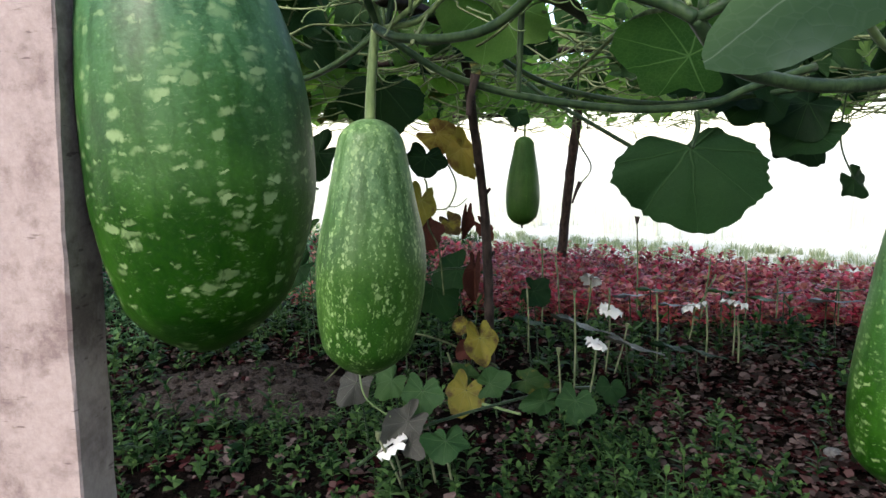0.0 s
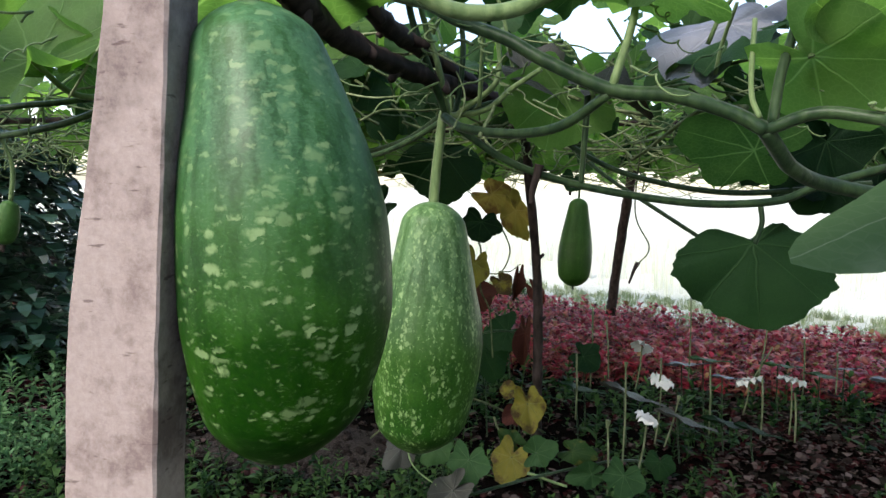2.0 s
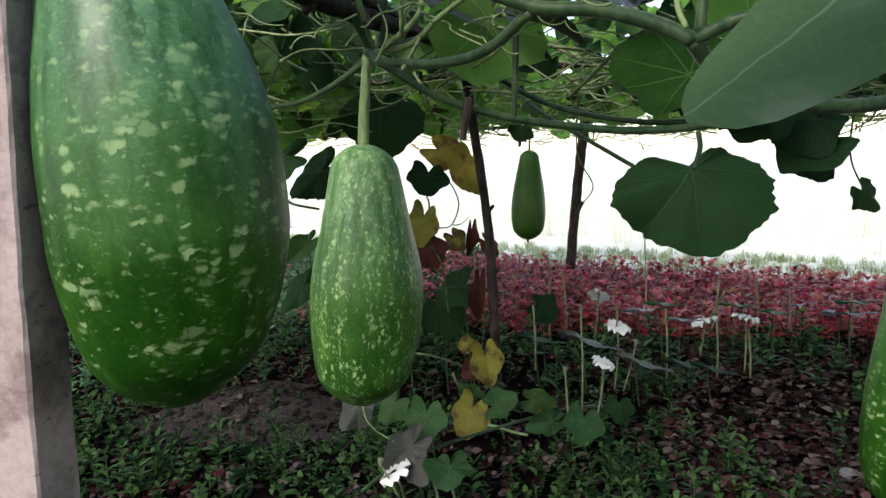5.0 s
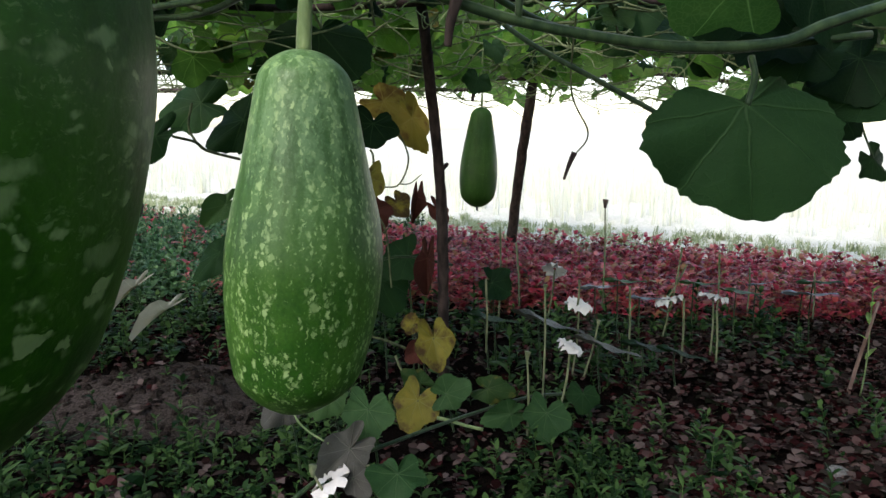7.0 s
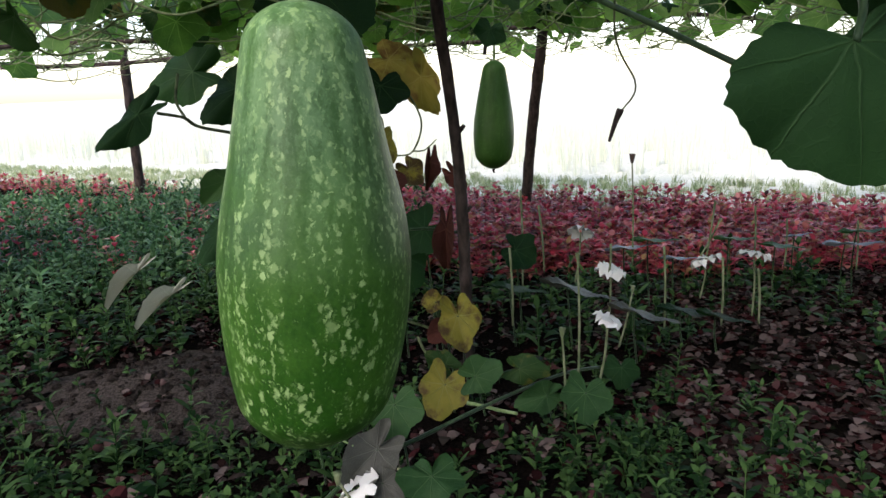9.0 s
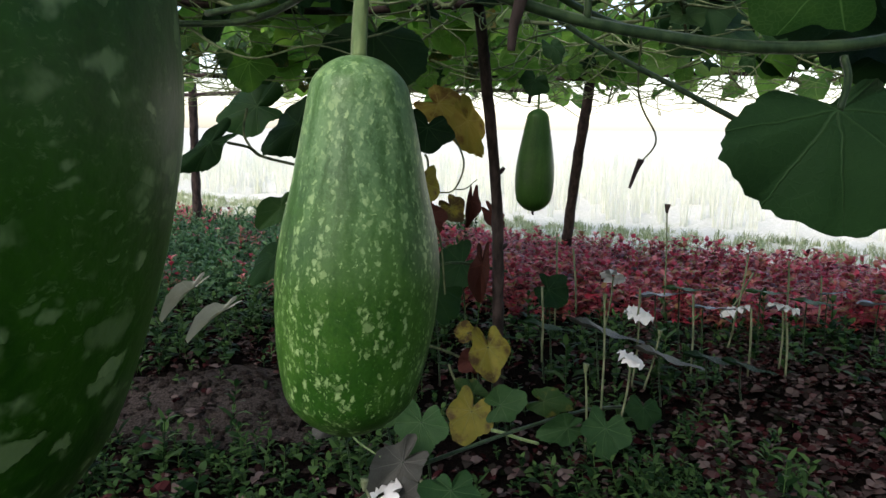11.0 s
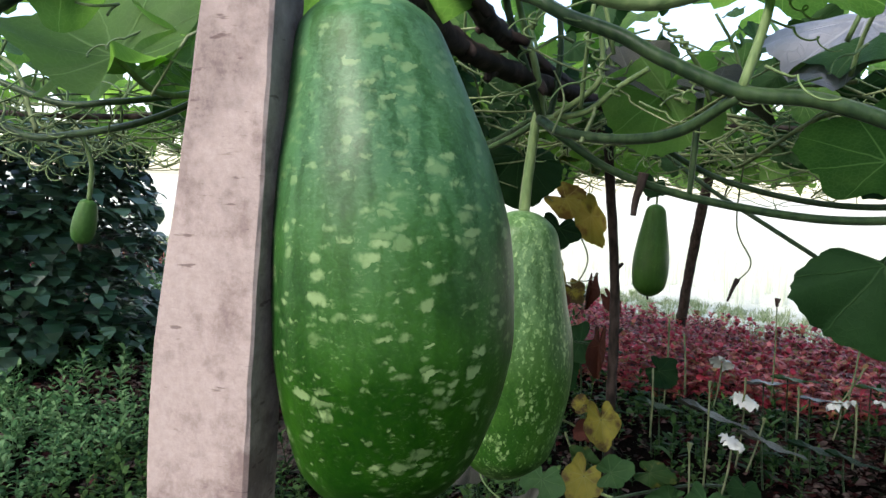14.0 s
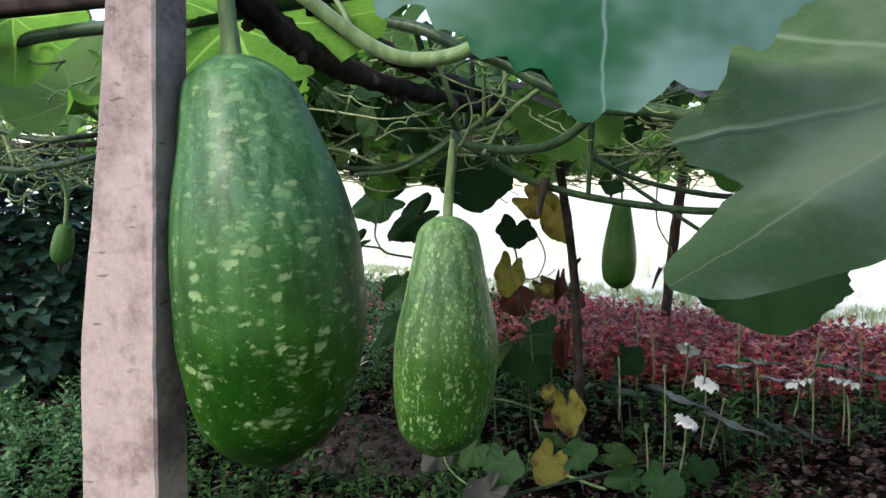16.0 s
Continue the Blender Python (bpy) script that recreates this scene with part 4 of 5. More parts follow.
# ---- trellis: dark branches carrying the vine ----
def branch(label, points, r0, r1, stubs):
    b0 = Vector(points[0])
    b = thing("trellis_branch", label, "branch", b0, "trellis branches")
    local = [tuple(Vector(p) - b0) for p in points]
    tube("limb", local, r0, r1, BARK, b, 14, 10, 0.32, ribs=0.12)
    c = glide(local, 9)
    rng = random.Random(int(r0 * 1e5) + len(points))
    for k in range(stubs):
        p = c[int((k + 0.5) / stubs * (len(c) - 1))]
        d = np.array((rng.uniform(-1, 1), rng.uniform(-0.6, 0.6), rng.uniform(-1.2, 0.2))) * r0 * 2.6
        tube("stub", [p, p + d * 0.5, p + d * 0.9 + np.array((0, 0, -0.004))], r0 * 0.7, r0 * 0.35, BARK, b, 7, 2, 0.3)
    return b


branch("dark knotty dead branch lying across the trellis", [(-0.235, 0.46, 1.045), (-0.242, 0.60, 1.014), (-0.243, 0.74, 1.003), (-0.205, 0.92, 0.995), (-0.135, 1.10, 0.990), (-0.03, 1.35, 0.985)], 0.0150, 0.011, 9)
branch("dark bark branch lying under broad leaves", [(-0.225, 0.58, 1.055), (-0.205, 0.80, 1.030), (-0.190, 1.0, 1.030), (-0.13, 1.3, 1.02)], 0.0130, 0.010, 6)
branch("long straight branch carrying the vine", [(-2.4, 1.75, 1.02), (-1.6, 1.84, 1.00), (-1.0, 1.78, 1.015), (-0.4, 1.87, 0.99), (0.2, 1.82, 1.01), (0.9, 1.88, 0.995), (1.5, 1.80, 1.02), (2.5, 1.8, 1.0)], 0.0085, 0.007, 3)
branch("long straight branch carrying the vine", [(-2.5, 3.6, 0.97), (-1.7, 3.8, 1.0), (-1.0, 3.72, 0.985), (-0.2, 3.86, 1.005), (0.42, 3.87, 0.99), (1.0, 3.76, 1.01), (1.5, 3.8, 0.98), (2.6, 3.75, 1.0)], 0.011, 0.009, 3)
branch("long straight branch carrying the vine", [(-2.3, 0.50, 0.99), (-1.0, 0.47, 1.01), (-0.28, 0.475, 1.02)], 0.012, 0.010, 2)
branch("long straight branch carrying the vine", [(-2.9, 5.15, 0.97), (-2.28, 5.18, 0.965), (-1.2, 4.9, 0.98), (0.2, 4.55, 0.97)], 0.014, 0.011, 3)

# ---- canopy: the rest of the leaves and stems ----
rng = random.Random(21)
SIMPLE = [leaf_data(40 + s, 3, 16, c, d, fo, w, 0.05) for s, (c, d, fo, w) in enumerate(((0.1, 0.3, 0.1, 0.08), (0.2, 0.1, 0.2, 0.1), (-0.1, 0.5, 0.1, 0.08), (0.0, 0.3, 0.4, 0.08)))]
cv, cf, cu = [], [], []
near_count = 0
for k in range(9600):
    # Roof leaves behind the walk stay unseen and block light from the right.
    x, y = rng.uniform(-3.0, 3.3), -2.2 + 7.6 * rng.random()
    if y > far_edge(x) - 0.1 + 0.25 * math.sin(3 * x):
        continue
    if rng.random() < max((x - 2.7) / 0.7, (-1.6 - y) / 0.7, (-2.5 - x) / 0.5) + 0.3 * noise.noise((x * 1.4, y * 1.4, 31)):
        continue
    if x < 0.50 and y < 0.50 or abs(x + 0.05) < 0.42 and y < 0.66:
        continue
    if x < -1.1 and rng.random() < (0.78 if y > 1.5 else 0.92) or x < -0.30 and y < 1.25 and rng.random() < (0.72 if x < -1.15 else 0.86):
        continue
    if y > far_edge(x) - 1.6 and rng.random() < 0.5:
        continue
    size = rng.uniform(0.075, 0.175)
    layer = rng.random()
    z = 1.01 + 0.24 * layer + 0.05 * noise.noise((x, y, 3))
    if 0.0 < x < 1.5 and 0.6 < y < 3.0:
        size *= 0.8
        if rng.random() < 0.12:
            continue
    if y < 2.1 and -0.4 < x < 0.75:
        z += 0.08
        size *= 0.85
        if rng.random() < 0.62:
            continue
    elif rng.random() < 0.07 and y > 1.7:
        z = rng.uniform(0.92, 1.0)
    tilt = rng.gauss(0.5, 0.35)
    az = rng.random() * 6.283
    nrm = Vector((math.sin(tilt) * math.cos(az), math.sin(tilt) * math.sin(az), math.cos(tilt)))
    ta = rng.random() * 6.283
    tip = Vector((math.cos(ta), math.sin(ta), -0.25 - 0.5 * rng.random()))
    if 0.4 < y < 1.7 and abs(x) < 1.3 and near_count < 250:
        near_count += 1
        vleaf((x, y, z), tip, nrm, size, rng.choice((LEAF, LEAF, LEAF_MID, LEAF_SHADED, LEAF_MID)) if x > -0.25 else rng.choice((LEAF, LEAF, LEAF_MID)), rng.randrange(6))
    else:
        m = leaf_pose((x, y, z), tip, nrm, size)
        v, f, u = SIMPLE[rng.randrange(4)]
        o = len(cv)
        cv += [tuple(m @ Vector(q)) for q in v]
        cf += [tuple(i + o for i in q) for q in f]
        cu += u
# Leaves mostly in the shade-darkened tone, deepening the right of the roof.
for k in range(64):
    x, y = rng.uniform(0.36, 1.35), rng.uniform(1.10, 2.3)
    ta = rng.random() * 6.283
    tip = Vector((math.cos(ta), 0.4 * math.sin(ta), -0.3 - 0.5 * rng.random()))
    vleaf((x, y, rng.uniform(0.965, 1.06)), tip, (rng.uniform(-0.3, 0.3), -0.75, rng.uniform(0.3, 0.9)), rng.uniform(0.10, 0.16), rng.choice((LEAF_SHADED, LEAF_SHADED, LEAF_SHADED, LEAF_MID)), rng.randrange(6))
for k in range(110):
    x, y = rng.uniform(-0.95, 1.0), rng.uniform(1.45, 3.2)
    z = rng.uniform(0.93, 1.03) - (0.05 * rng.random() if x < 0 else 0.0)
    ta = rng.random() * 6.283
    tip = Vector((math.cos(ta), 0.5 * math.sin(ta), -0.3 - 0.9 * rng.random()))
    nrm = Vector((rng.uniform(-0.4, 0.4), -0.8, rng.uniform(0.1, 0.9)))
    vleaf((x, y, z), tip, nrm, rng.uniform(0.05, 0.105), rng.choice((LEAF, LEAF, LEAF_MID, LEAF_TURN, LEAF_SHADED, LEAF, LEAF_MID) if x < 0 else (LEAF, LEAF, LEAF_MID, LEAF_SHADED)), rng.randrange(6))
for k in range(70):
    ta = rng.random() * 6.283
    vleaf((rng.uniform(-0.42, 0.30), rng.uniform(1.2, 1.9), rng.uniform(0.96, 1.12)), (math.cos(ta), 0.4 * math.sin(ta), -0.2 - 0.7 * rng.random()), (rng.uniform(-0.4, 0.4), -0.8, rng.uniform(0.2, 0.9)), rng.uniform(0.05, 0.095), rng.choice((LEAF_SHADED, LEAF_MID, LEAF_MID, LEAF)), rng.randrange(6))
# unseen leaves added above the view, only to shade the ground at left
for k in range(75):
    x, y = rng.uniform(-2.3, -0.75), rng.uniform(-0.3, 1.3)
    ta = rng.random() * 6.283
    m = leaf_pose((x, y, rng.uniform(1.29, 1.45)), (math.cos(ta), math.sin(ta), -0.2), (rng.uniform(-0.4, 0.4), rng.uniform(-0.4, 0.4), 1.0), rng.uniform(0.13, 0.21))
    v, f, u = SIMPLE[rng.randrange(4)]
    o = len(cv)
    cv += [tuple(m @ Vector(q)) for q in v]
    cf += [tuple(i + o for i in q) for q in f]
    cu += u
canopy = tagged(new("canopy_foliage", build_mesh("canopy_foliage", cv, cf, CANOPY_LEAF, cu)), "dense roof of green gourd leaves on trellis", "foliage", kind="stuff")

sv, sf = [], []
for k in range(420):
    x, y = rng.uniform(-3.2, 3.2), rng.uniform(0.75, 4.9)
    if y > far_edge(x) - 0.1 or (y < 1.2 and abs(x) < 0.45):
        continue
    a = rng.random() * 6.283
    ln = rng.uniform(0.3, 0.9)
    z = rng.uniform(0.90, 1.04)
    pts = [(x + ln * (i / 4 - 0.5) * math.cos(a) + rng.uniform(-0.04, 0.04), y + ln * (i / 4 - 0.5) * math.sin(a) + rng.uniform(-0.04, 0.04), z + rng.uniform(-0.06, 0.07)) for i in range(5)]
    v, f = tube_data(pts, rng.uniform(0.0018, 0.0048), 0.0016, 5, 4)
    o = len(sv)
    sv += [tuple(q) for q in v]
    sf += [tuple(i + o for i in q) for q in f]
for k in range(420):
    x, y = rng.uniform(-1.6, 1.9), rng.uniform(1.25, 4.6)
    if y > far_edge(x) - 0.3:
        continue
    a = rng.random() * 6.283
    ln = rng.uniform(0.12, 0.45)
    z = rng.uniform(0.90, 1.0)
    sag = rng.uniform(0.0, 0.10) * rng.random()
    slope = rng.uniform(-0.16, 0.16)
    pts = [(x + ln * (i / 5 - 0.5) * math.cos(a) + rng.uniform(-0.02, 0.02), y + ln * (i / 5 - 0.5) * math.sin(a) + rng.uniform(-0.02, 0.02), z - sag * math.sin(i / 5 * 3.14) + (i / 5 - 0.5) * slope + rng.uniform(-0.015, 0.015)) for i in range(6)]
    v, f = tube_data(pts, rng.uniform(0.0014, 0.0034), 0.0011, 5, 4)
    o = len(sv)
    sv += [tuple(q) for q in v]
    sf += [tuple(i + o for i in q) for q in f]
for k in range(80):
    x, y = rng.uniform(-0.42, 0.62), rng.uniform(0.92, 1.7)
    a = rng.random() * 6.283
    if y < 1.12 and x > 0.02:
        continue
    ln = rng.uniform(0.08, 0.26)
    z, lift = rng.uniform(0.95, 1.08), rng.uniform(-0.08, 0.12)
    pts = [(x + ln * (i / 4 - 0.5) * math.cos(a) + rng.uniform(-0.012, 0.012), y + ln * (i / 4 - 0.5) * math.sin(a), z + (i / 4 - 0.5) * lift + rng.uniform(-0.010, 0.010)) for i in range(5)]
    v, f = tube_data(pts, rng.uniform(0.0014, 0.0032), 0.0012, 5, 4)
    o = len(sv)
    sv += [tuple(q) for q in v]
    sf += [tuple(i + o for i in q) for q in f]
tagged(new("canopy_stems", build_mesh("canopy_stems", sv, sf, STEM_TANGLE)), "tangle of thin drying vine stems under the leaves", "stems", kind="stuff")
sv, sf = [], []
for k in range(330):
    x, y = rng.uniform(-2.6, 2.6), rng.uniform(0.85, 4.6)
    if y > far_edge(x) - 0.2:
        continue
    z = rng.uniform(0.94, 1.06)
    a = rng.random() * 6.283
    h = rng.uniform(0.06, 0.16)
    pts = [(x, y, z), (x + 0.02 * math.cos(a), y + 0.02 * math.sin(a), z + h * 0.5), (x + 0.06 * math.cos(a), y + 0.06 * math.sin(a), z + h)]
    v, f = tube_data(pts, 0.0032, 0.0026, 5, 3)
    o = len(sv)
    sv += [tuple(q) for q in v]
    sf += [tuple(i + o for i in q) for q in f]
tagged(new("canopy_leaf_stalks", build_mesh("canopy_leaf_stalks", sv, sf, STEM_PALE)), "pale upright leaf stalks rising from the vine", "stems", kind="stuff")

sv, sf = [], []
for k in range(230):
    x, y, z = rng.uniform(-1.15, 0.75), rng.uniform(0.80, 1.75), rng.uniform(0.93, 1.08)
    if k >= 150:
        x, y, z = rng.uniform(-1.3, -0.55), rng.uniform(0.88, 1.35), rng.uniform(0.87, 0.96)
    a, r0, turns = rng.random() * 6.283, rng.uniform(0.003, 0.0075), rng.randrange(1, 3)
    ln = rng.uniform(0.05, 0.16)
    pts = []
    for i in range(turns * 7 + 8):
        s = i / (turns * 7 + 7)
        c = max(0.0, s - 0.35) / 0.65 * turns * 6.283
        w = r0 * min(1.0, max(0.0, s - 0.2) * 3)
        pts.append((x + ln * s * math.cos(a) + w * math.cos(c), y + ln * s * math.sin(a) * 0.6 + w * math.sin(c) * 0.6, z - 0.04 * s + w * math.sin(c)))
    v, f = tube_data(pts, 0.0017, 0.0010, 4, 2)
    o = len(sv)
    sv += [tuple(q) for q in v]
    sf += [tuple(i + o for i in q) for q in f]
tagged(new("canopy_tendrils", build_mesh("canopy_tendrils", sv, sf, STEM_PALE)), "pale curling tendrils hanging in the vine", "tendrils", kind="stuff")

# ---- creeping vine on the ground with white flowers ----
creeper = thing("creeping_vine", "creeping gourd vine with yellowing leaves and white flowers", "vine", (0.05, 1.85, 0.03))
C0 = Vector((0.05, 1.85, 0.03))


def cstem(points, r0, r1, mat=STEM_DRY, name="runner", sides=7):
    return tube(name, [tuple(Vector(p) - C0) for p in points], r0, r1, mat, creeper, sides, 5, 0.1)


def cleaf(base, tip, normal, size, mat, shape=0, label="", wide=1.0):
    b = Vector(base)
    leaf(creeper, b - C0, tip, normal, size, mat, shape, label, wide)
    cstem([(b.x + 0.02, b.y + 0.03, 0.03), (b.x + 0.012, b.y + 0.03, b.z * 0.55), tuple(b)], 0.0026, 0.0022, STEM, "leaf_stalk", 6)


cstem([(-0.30, 1.45, 0.08), (-0.22, 1.52, 0.12), (-0.12, 1.6, 0.13), (0.03, 1.78, 0.11), (0.20, 1.95, 0.09), (0.36, 2.1, 0.04)], 0.0045, 0.0035, STEM)
cstem([(0.0, 2.12, 0.10), (-0.2, 1.95, 0.24), (-0.35, 1.9, 0.24), (-0.5, 1.95, 0.10)], 0.0035, 0.0025)
cstem([(0.0, 2.15, 0.38), (-0.15, 2.1, 0.41), (-0.3, 2.05, 0.36)], 0.0040, 0.0030, STEM)
F = (0.0, -0.8, 0.6)
cleaf((-0.047, 1.984, 0.226), (0.024, -0.050, -0.107), (0.0, -0.9, 0.35), 0.131, LEAF_YELLOW, 1, wide=0.77)
cleaf((-0.097, 2.020, 0.250), (-0.057, 0.000, 0.007), (0.0, -0.9, 0.35), 0.062, LEAF_YELLOW, 4, wide=0.84)
cleaf((-0.078, 2.000, 0.190), (-0.061, -0.030, -0.039), (0.0, -0.9, 0.35), 0.085, LEAF_DEAD, 4, wide=0.69)
cleaf((-0.082, 1.860, 0.112), (-0.037, -0.060, -0.088), (0.0, -0.9, 0.35), 0.123, LEAF_YELLOW, 0, wide=0.90)
cleaf((-0.079, 1.900, 0.140), (-0.061, 0.000, 0.047), (0.0, -0.9, 0.35), 0.084, LEAF_TURN, 3, wide=0.72)
cleaf((-0.016, 1.840, 0.137), (0.080, -0.030, 0.041), (0.0, -0.9, 0.35), 0.103, LEAF_MID, 0, wide=0.82)
cleaf((0.080, 1.850, 0.146), (0.087, -0.030, -0.004), (0.0, -0.9, 0.35), 0.100, LEAF_TURN, 2, wide=0.68)
cleaf((0.128, 1.784, 0.112), (-0.099, -0.050, -0.013), (0.0, -0.9, 0.35), 0.121, LEAF_MID, 4, wide=0.51)
cleaf((0.208, 1.780, 0.117), (-0.018, -0.060, -0.071), (0.0, -0.9, 0.35), 0.103, LEAF_MID, 0, wide=1.05)
cleaf((0.321, 1.937, 0.103), (-0.005, -0.040, -0.057), (0.0, -0.9, 0.35), 0.076, LEAF_SHADED, 2, wide=1.12)
cleaf((-0.165, 1.540, 0.221), (-0.006, -0.060, -0.070), (0.0, -0.9, 0.35), 0.100, LEAF_MID, 0, wide=0.99)
cleaf((-0.192, 1.480, 0.172), (-0.073, -0.060, -0.056), (0.0, -0.9, 0.35), 0.119, LEAF_GREY, 1, wide=0.71)
cleaf((-0.103, 1.427, 0.151), (-0.004, -0.070, -0.040), (0.0, -0.9, 0.35), 0.088, LEAF_MID, 4, wide=1.12)
cleaf((-0.328, 1.587, 0.222), (-0.060, -0.040, -0.065), (0.0, -0.9, 0.35), 0.106, LEAF_GREY, 3, wide=0.77)
cleaf((-0.246, 1.607, 0.225), (-0.048, -0.040, -0.051), (0.0, -0.9, 0.35), 0.088, LEAF_MID, 2, wide=0.91)
cleaf((-0.180, 1.427, 0.143), (0.040, -0.040, -0.030), (0.0, -0.9, 0.35), 0.070, LEAF_GREY, 0, wide=0.77)
cstem([(-0.302, 1.500, 0.273), (-0.290, 1.480, 0.235), (-0.267, 1.470, 0.211), (-0.227, 1.460, 0.190)], 0.0019, 0.0016, STEM_PALE, "runner", 7)
cstem([(-0.036, 1.800, 0.095), (-0.011, 1.790, 0.094), (0.028, 1.780, 0.086), (0.066, 1.770, 0.081)], 0.0042, 0.0036, STEM_PALE, "runner", 7)
cstem([(-0.140, 1.950, 0.191), (-0.122, 1.930, 0.159), (-0.086, 1.900, 0.139)], 0.0034, 0.003, STEM_DRY, "runner", 7)
cleaf((-0.704, 2.500, 0.498), (-0.096, -0.050, -0.083), (0.2, -0.85, 0.4), 0.160, LEAF_MID, 5, wide=0.55)
cleaf((-0.698, 2.400, 0.363), (-0.069, -0.050, -0.057), (0.2, -0.6, 0.75), 0.170, LEAF_SHADED, 2, wide=0.6)
for base, tip, nrm, size, mat, shape in (
        ((0.243, 2.200, 0.219), (0.191, -0.03, -0.052), (0.0, 0.17, 1.0), 0.208, LEAF_GREY, 7),
        ((0.389, 2.100, 0.180), (0.167, -0.03, -0.044), (0.0, 0.17, 1.0), 0.182, LEAF_GREY, 7),
        ((0.539, 2.200, 0.143), (0.163, -0.03, -0.018), (0.0, 0.17, 1.0), 0.173, LEAF_SHADED, 7),
        ((0.612, 2.150, 0.144), (0.132, -0.03, -0.027), (0.0, 0.17, 1.0), 0.142, LEAF_SHADED, 7),
        ((0.095, 2.250, 0.210), (0.149, -0.03, -0.018), (0.0, 0.17, 1.0), 0.158, LEAF_SHADED, 7),
        ((0.477, 2.550, 0.233), (0.149, -0.03, 0.021), (0.0, 0.17, 1.0), 0.158, LEAF_LILAC_SHEEN, 7),
        ((0.581, 2.400, 0.234), (0.104, -0.03, 0.004), (0.0, 0.17, 1.0), 0.110, LEAF_LILAC_SHEEN, 7),
        ((1.076, 2.700, 0.216), (0.079, -0.03, 0.019), (0.0, 0.17, 1.0), 0.086, LEAF_LILAC_SHEEN, 7),
        ((1.187, 2.600, 0.206), (0.173, -0.03, 0.007), (0.0, 0.17, 1.0), 0.182, LEAF_LILAC_SHEEN, 7),
        ((0.55, 2.55, 0.255), (0.6, -0.1, 0.0), (0.0, 0.14, 1.0), 0.148, LEAF_MID, 7),
        ((0.80, 2.55, 0.250), (0.6, -0.1, 0.0), (0.0, 0.14, 1.0), 0.133, LEAF_MID, 7),
        ((1.22, 2.6, 0.245), (0.7, -0.1, 0.05), (0.0, 0.14, 1.0), 0.148, LEAF_MID, 7),
        ((0.92, 2.50, 0.235), (0.4, -0.3, 0.0), (0.0, 0.14, 1.0), 0.126, LEAF_MID, 7),
        ((0.12, 2.30, 0.300), (0.5, -0.2, -0.2), F, 0.11, LEAF_SHADED, 4),
        ((-0.12, 2.15, 0.400), (-0.5, -0.2, -0.3), F, 0.13, LEAF_SHADED, 0),
        ((-0.30, 2.10, 0.360), (-0.5, -0.2, -0.4), F, 0.18, LEAF_TURN, 1),
        ((-0.42, 2.20, 0.300), (-0.6, -0.1, -0.5), (0.3, -0.9, 0.3), 0.15, LEAF_TURN, 5),
        ((-0.20, 2.20, 0.330), (0.3, -0.2, -0.5), F, 0.17, LEAF_SHADED, 2),
        ((-1.063, 2.620, 0.200), (-0.082, -0.120, -0.087), (0.3, -0.5, 0.8), 0.226, LEAF_WILT, 5),
        ((-0.894, 2.450, 0.168), (-0.088, -0.120, -0.063), (0.3, -0.5, 0.8), 0.215, LEAF_WILT, 5)):
    cleaf(base, tip, nrm, size, mat, shape, wide=0.20 if mat is LEAF_WILT else (0.7 if shape == 7 else 1.0))


def flower_mesh(seed):
    """Five crumpled petals, opened flat, with a small green cup."""
    rr = random.Random(seed)
    v, f, u = [], [], []
    for p in range(5):
        a0 = 2 * math.pi * p / 5 + rr.uniform(-0.1, 0.1)
        o = len(v)
        for i in range(5):
            t = i / 4
            w = 0.012 + 0.040 * math.sin(min(1, t * 1.15) * math.pi * 0.62)
            for j in range(5):
                s = j / 4 - 0.5
                d = 0.006 + 0.044 * t * (1 - 0.35 * s * s)
                x, y = d, s * w * 1.15
                z = 0.012 * t - 0.020 * t * t + 0.011 * t * math.sin(11 * s + 5 * t + seed + p) + 0.007 * rr.uniform(-1, 1) * t
                v.append((x * math.cos(a0) - y * math.sin(a0), x * math.sin(a0) + y * math.cos(a0), z + 0.002 * p))
                u.append((t + p * 0.3, s))
        for i in range(4):
            for j in range(4):
                a = o + i * 5 + j
                f.append((a, a + 5, a + 6, a + 1))
    return build_mesh("flower", v, f, PETAL, u)


FLOWERS = [flower_mesh(s) for s in (3, 8, 14)]
k = 0
for head, foot, tilt, size in (((0.354, 2.191, 0.262), (0.345, 2.20, 0.06), (32, 10), 0.78), ((0.266, 1.842, 0.252), (0.25, 1.85, 0.10), (48, 12), 0.62), ((0.325, 2.446, 0.312), (0.31, 2.45, 0.16), (45, 35), 0.75),
                               ((0.752, 2.261, 0.272), (0.755, 2.26, 0.10), (28, -8), 0.82), ((0.640, 2.30, 0.252), (0.63, 2.31, 0.14), (30, 12), 0.82), ((-0.218, 1.420, 0.140), (-0.20, 1.45, 0.02), (50, 20), 0.72)):
    st = cstem([foot, ((head[0] + foot[0]) / 2 + 0.004, (head[1] + foot[1]) / 2, (head[2] + foot[2]) / 2), head], 0.0028, 0.0024, STALK, "flower_stalk")
    fl = part("flower", FLOWERS[k % 3], st, pose(head[0] - C0.x, head[1] - C0.y, head[2] - C0.z, tilt[0] * 0.5, tilt[1], 47 * k) @ Matrix.Scale(size, 4), "crumpled white five-petalled flower")
    k += 1
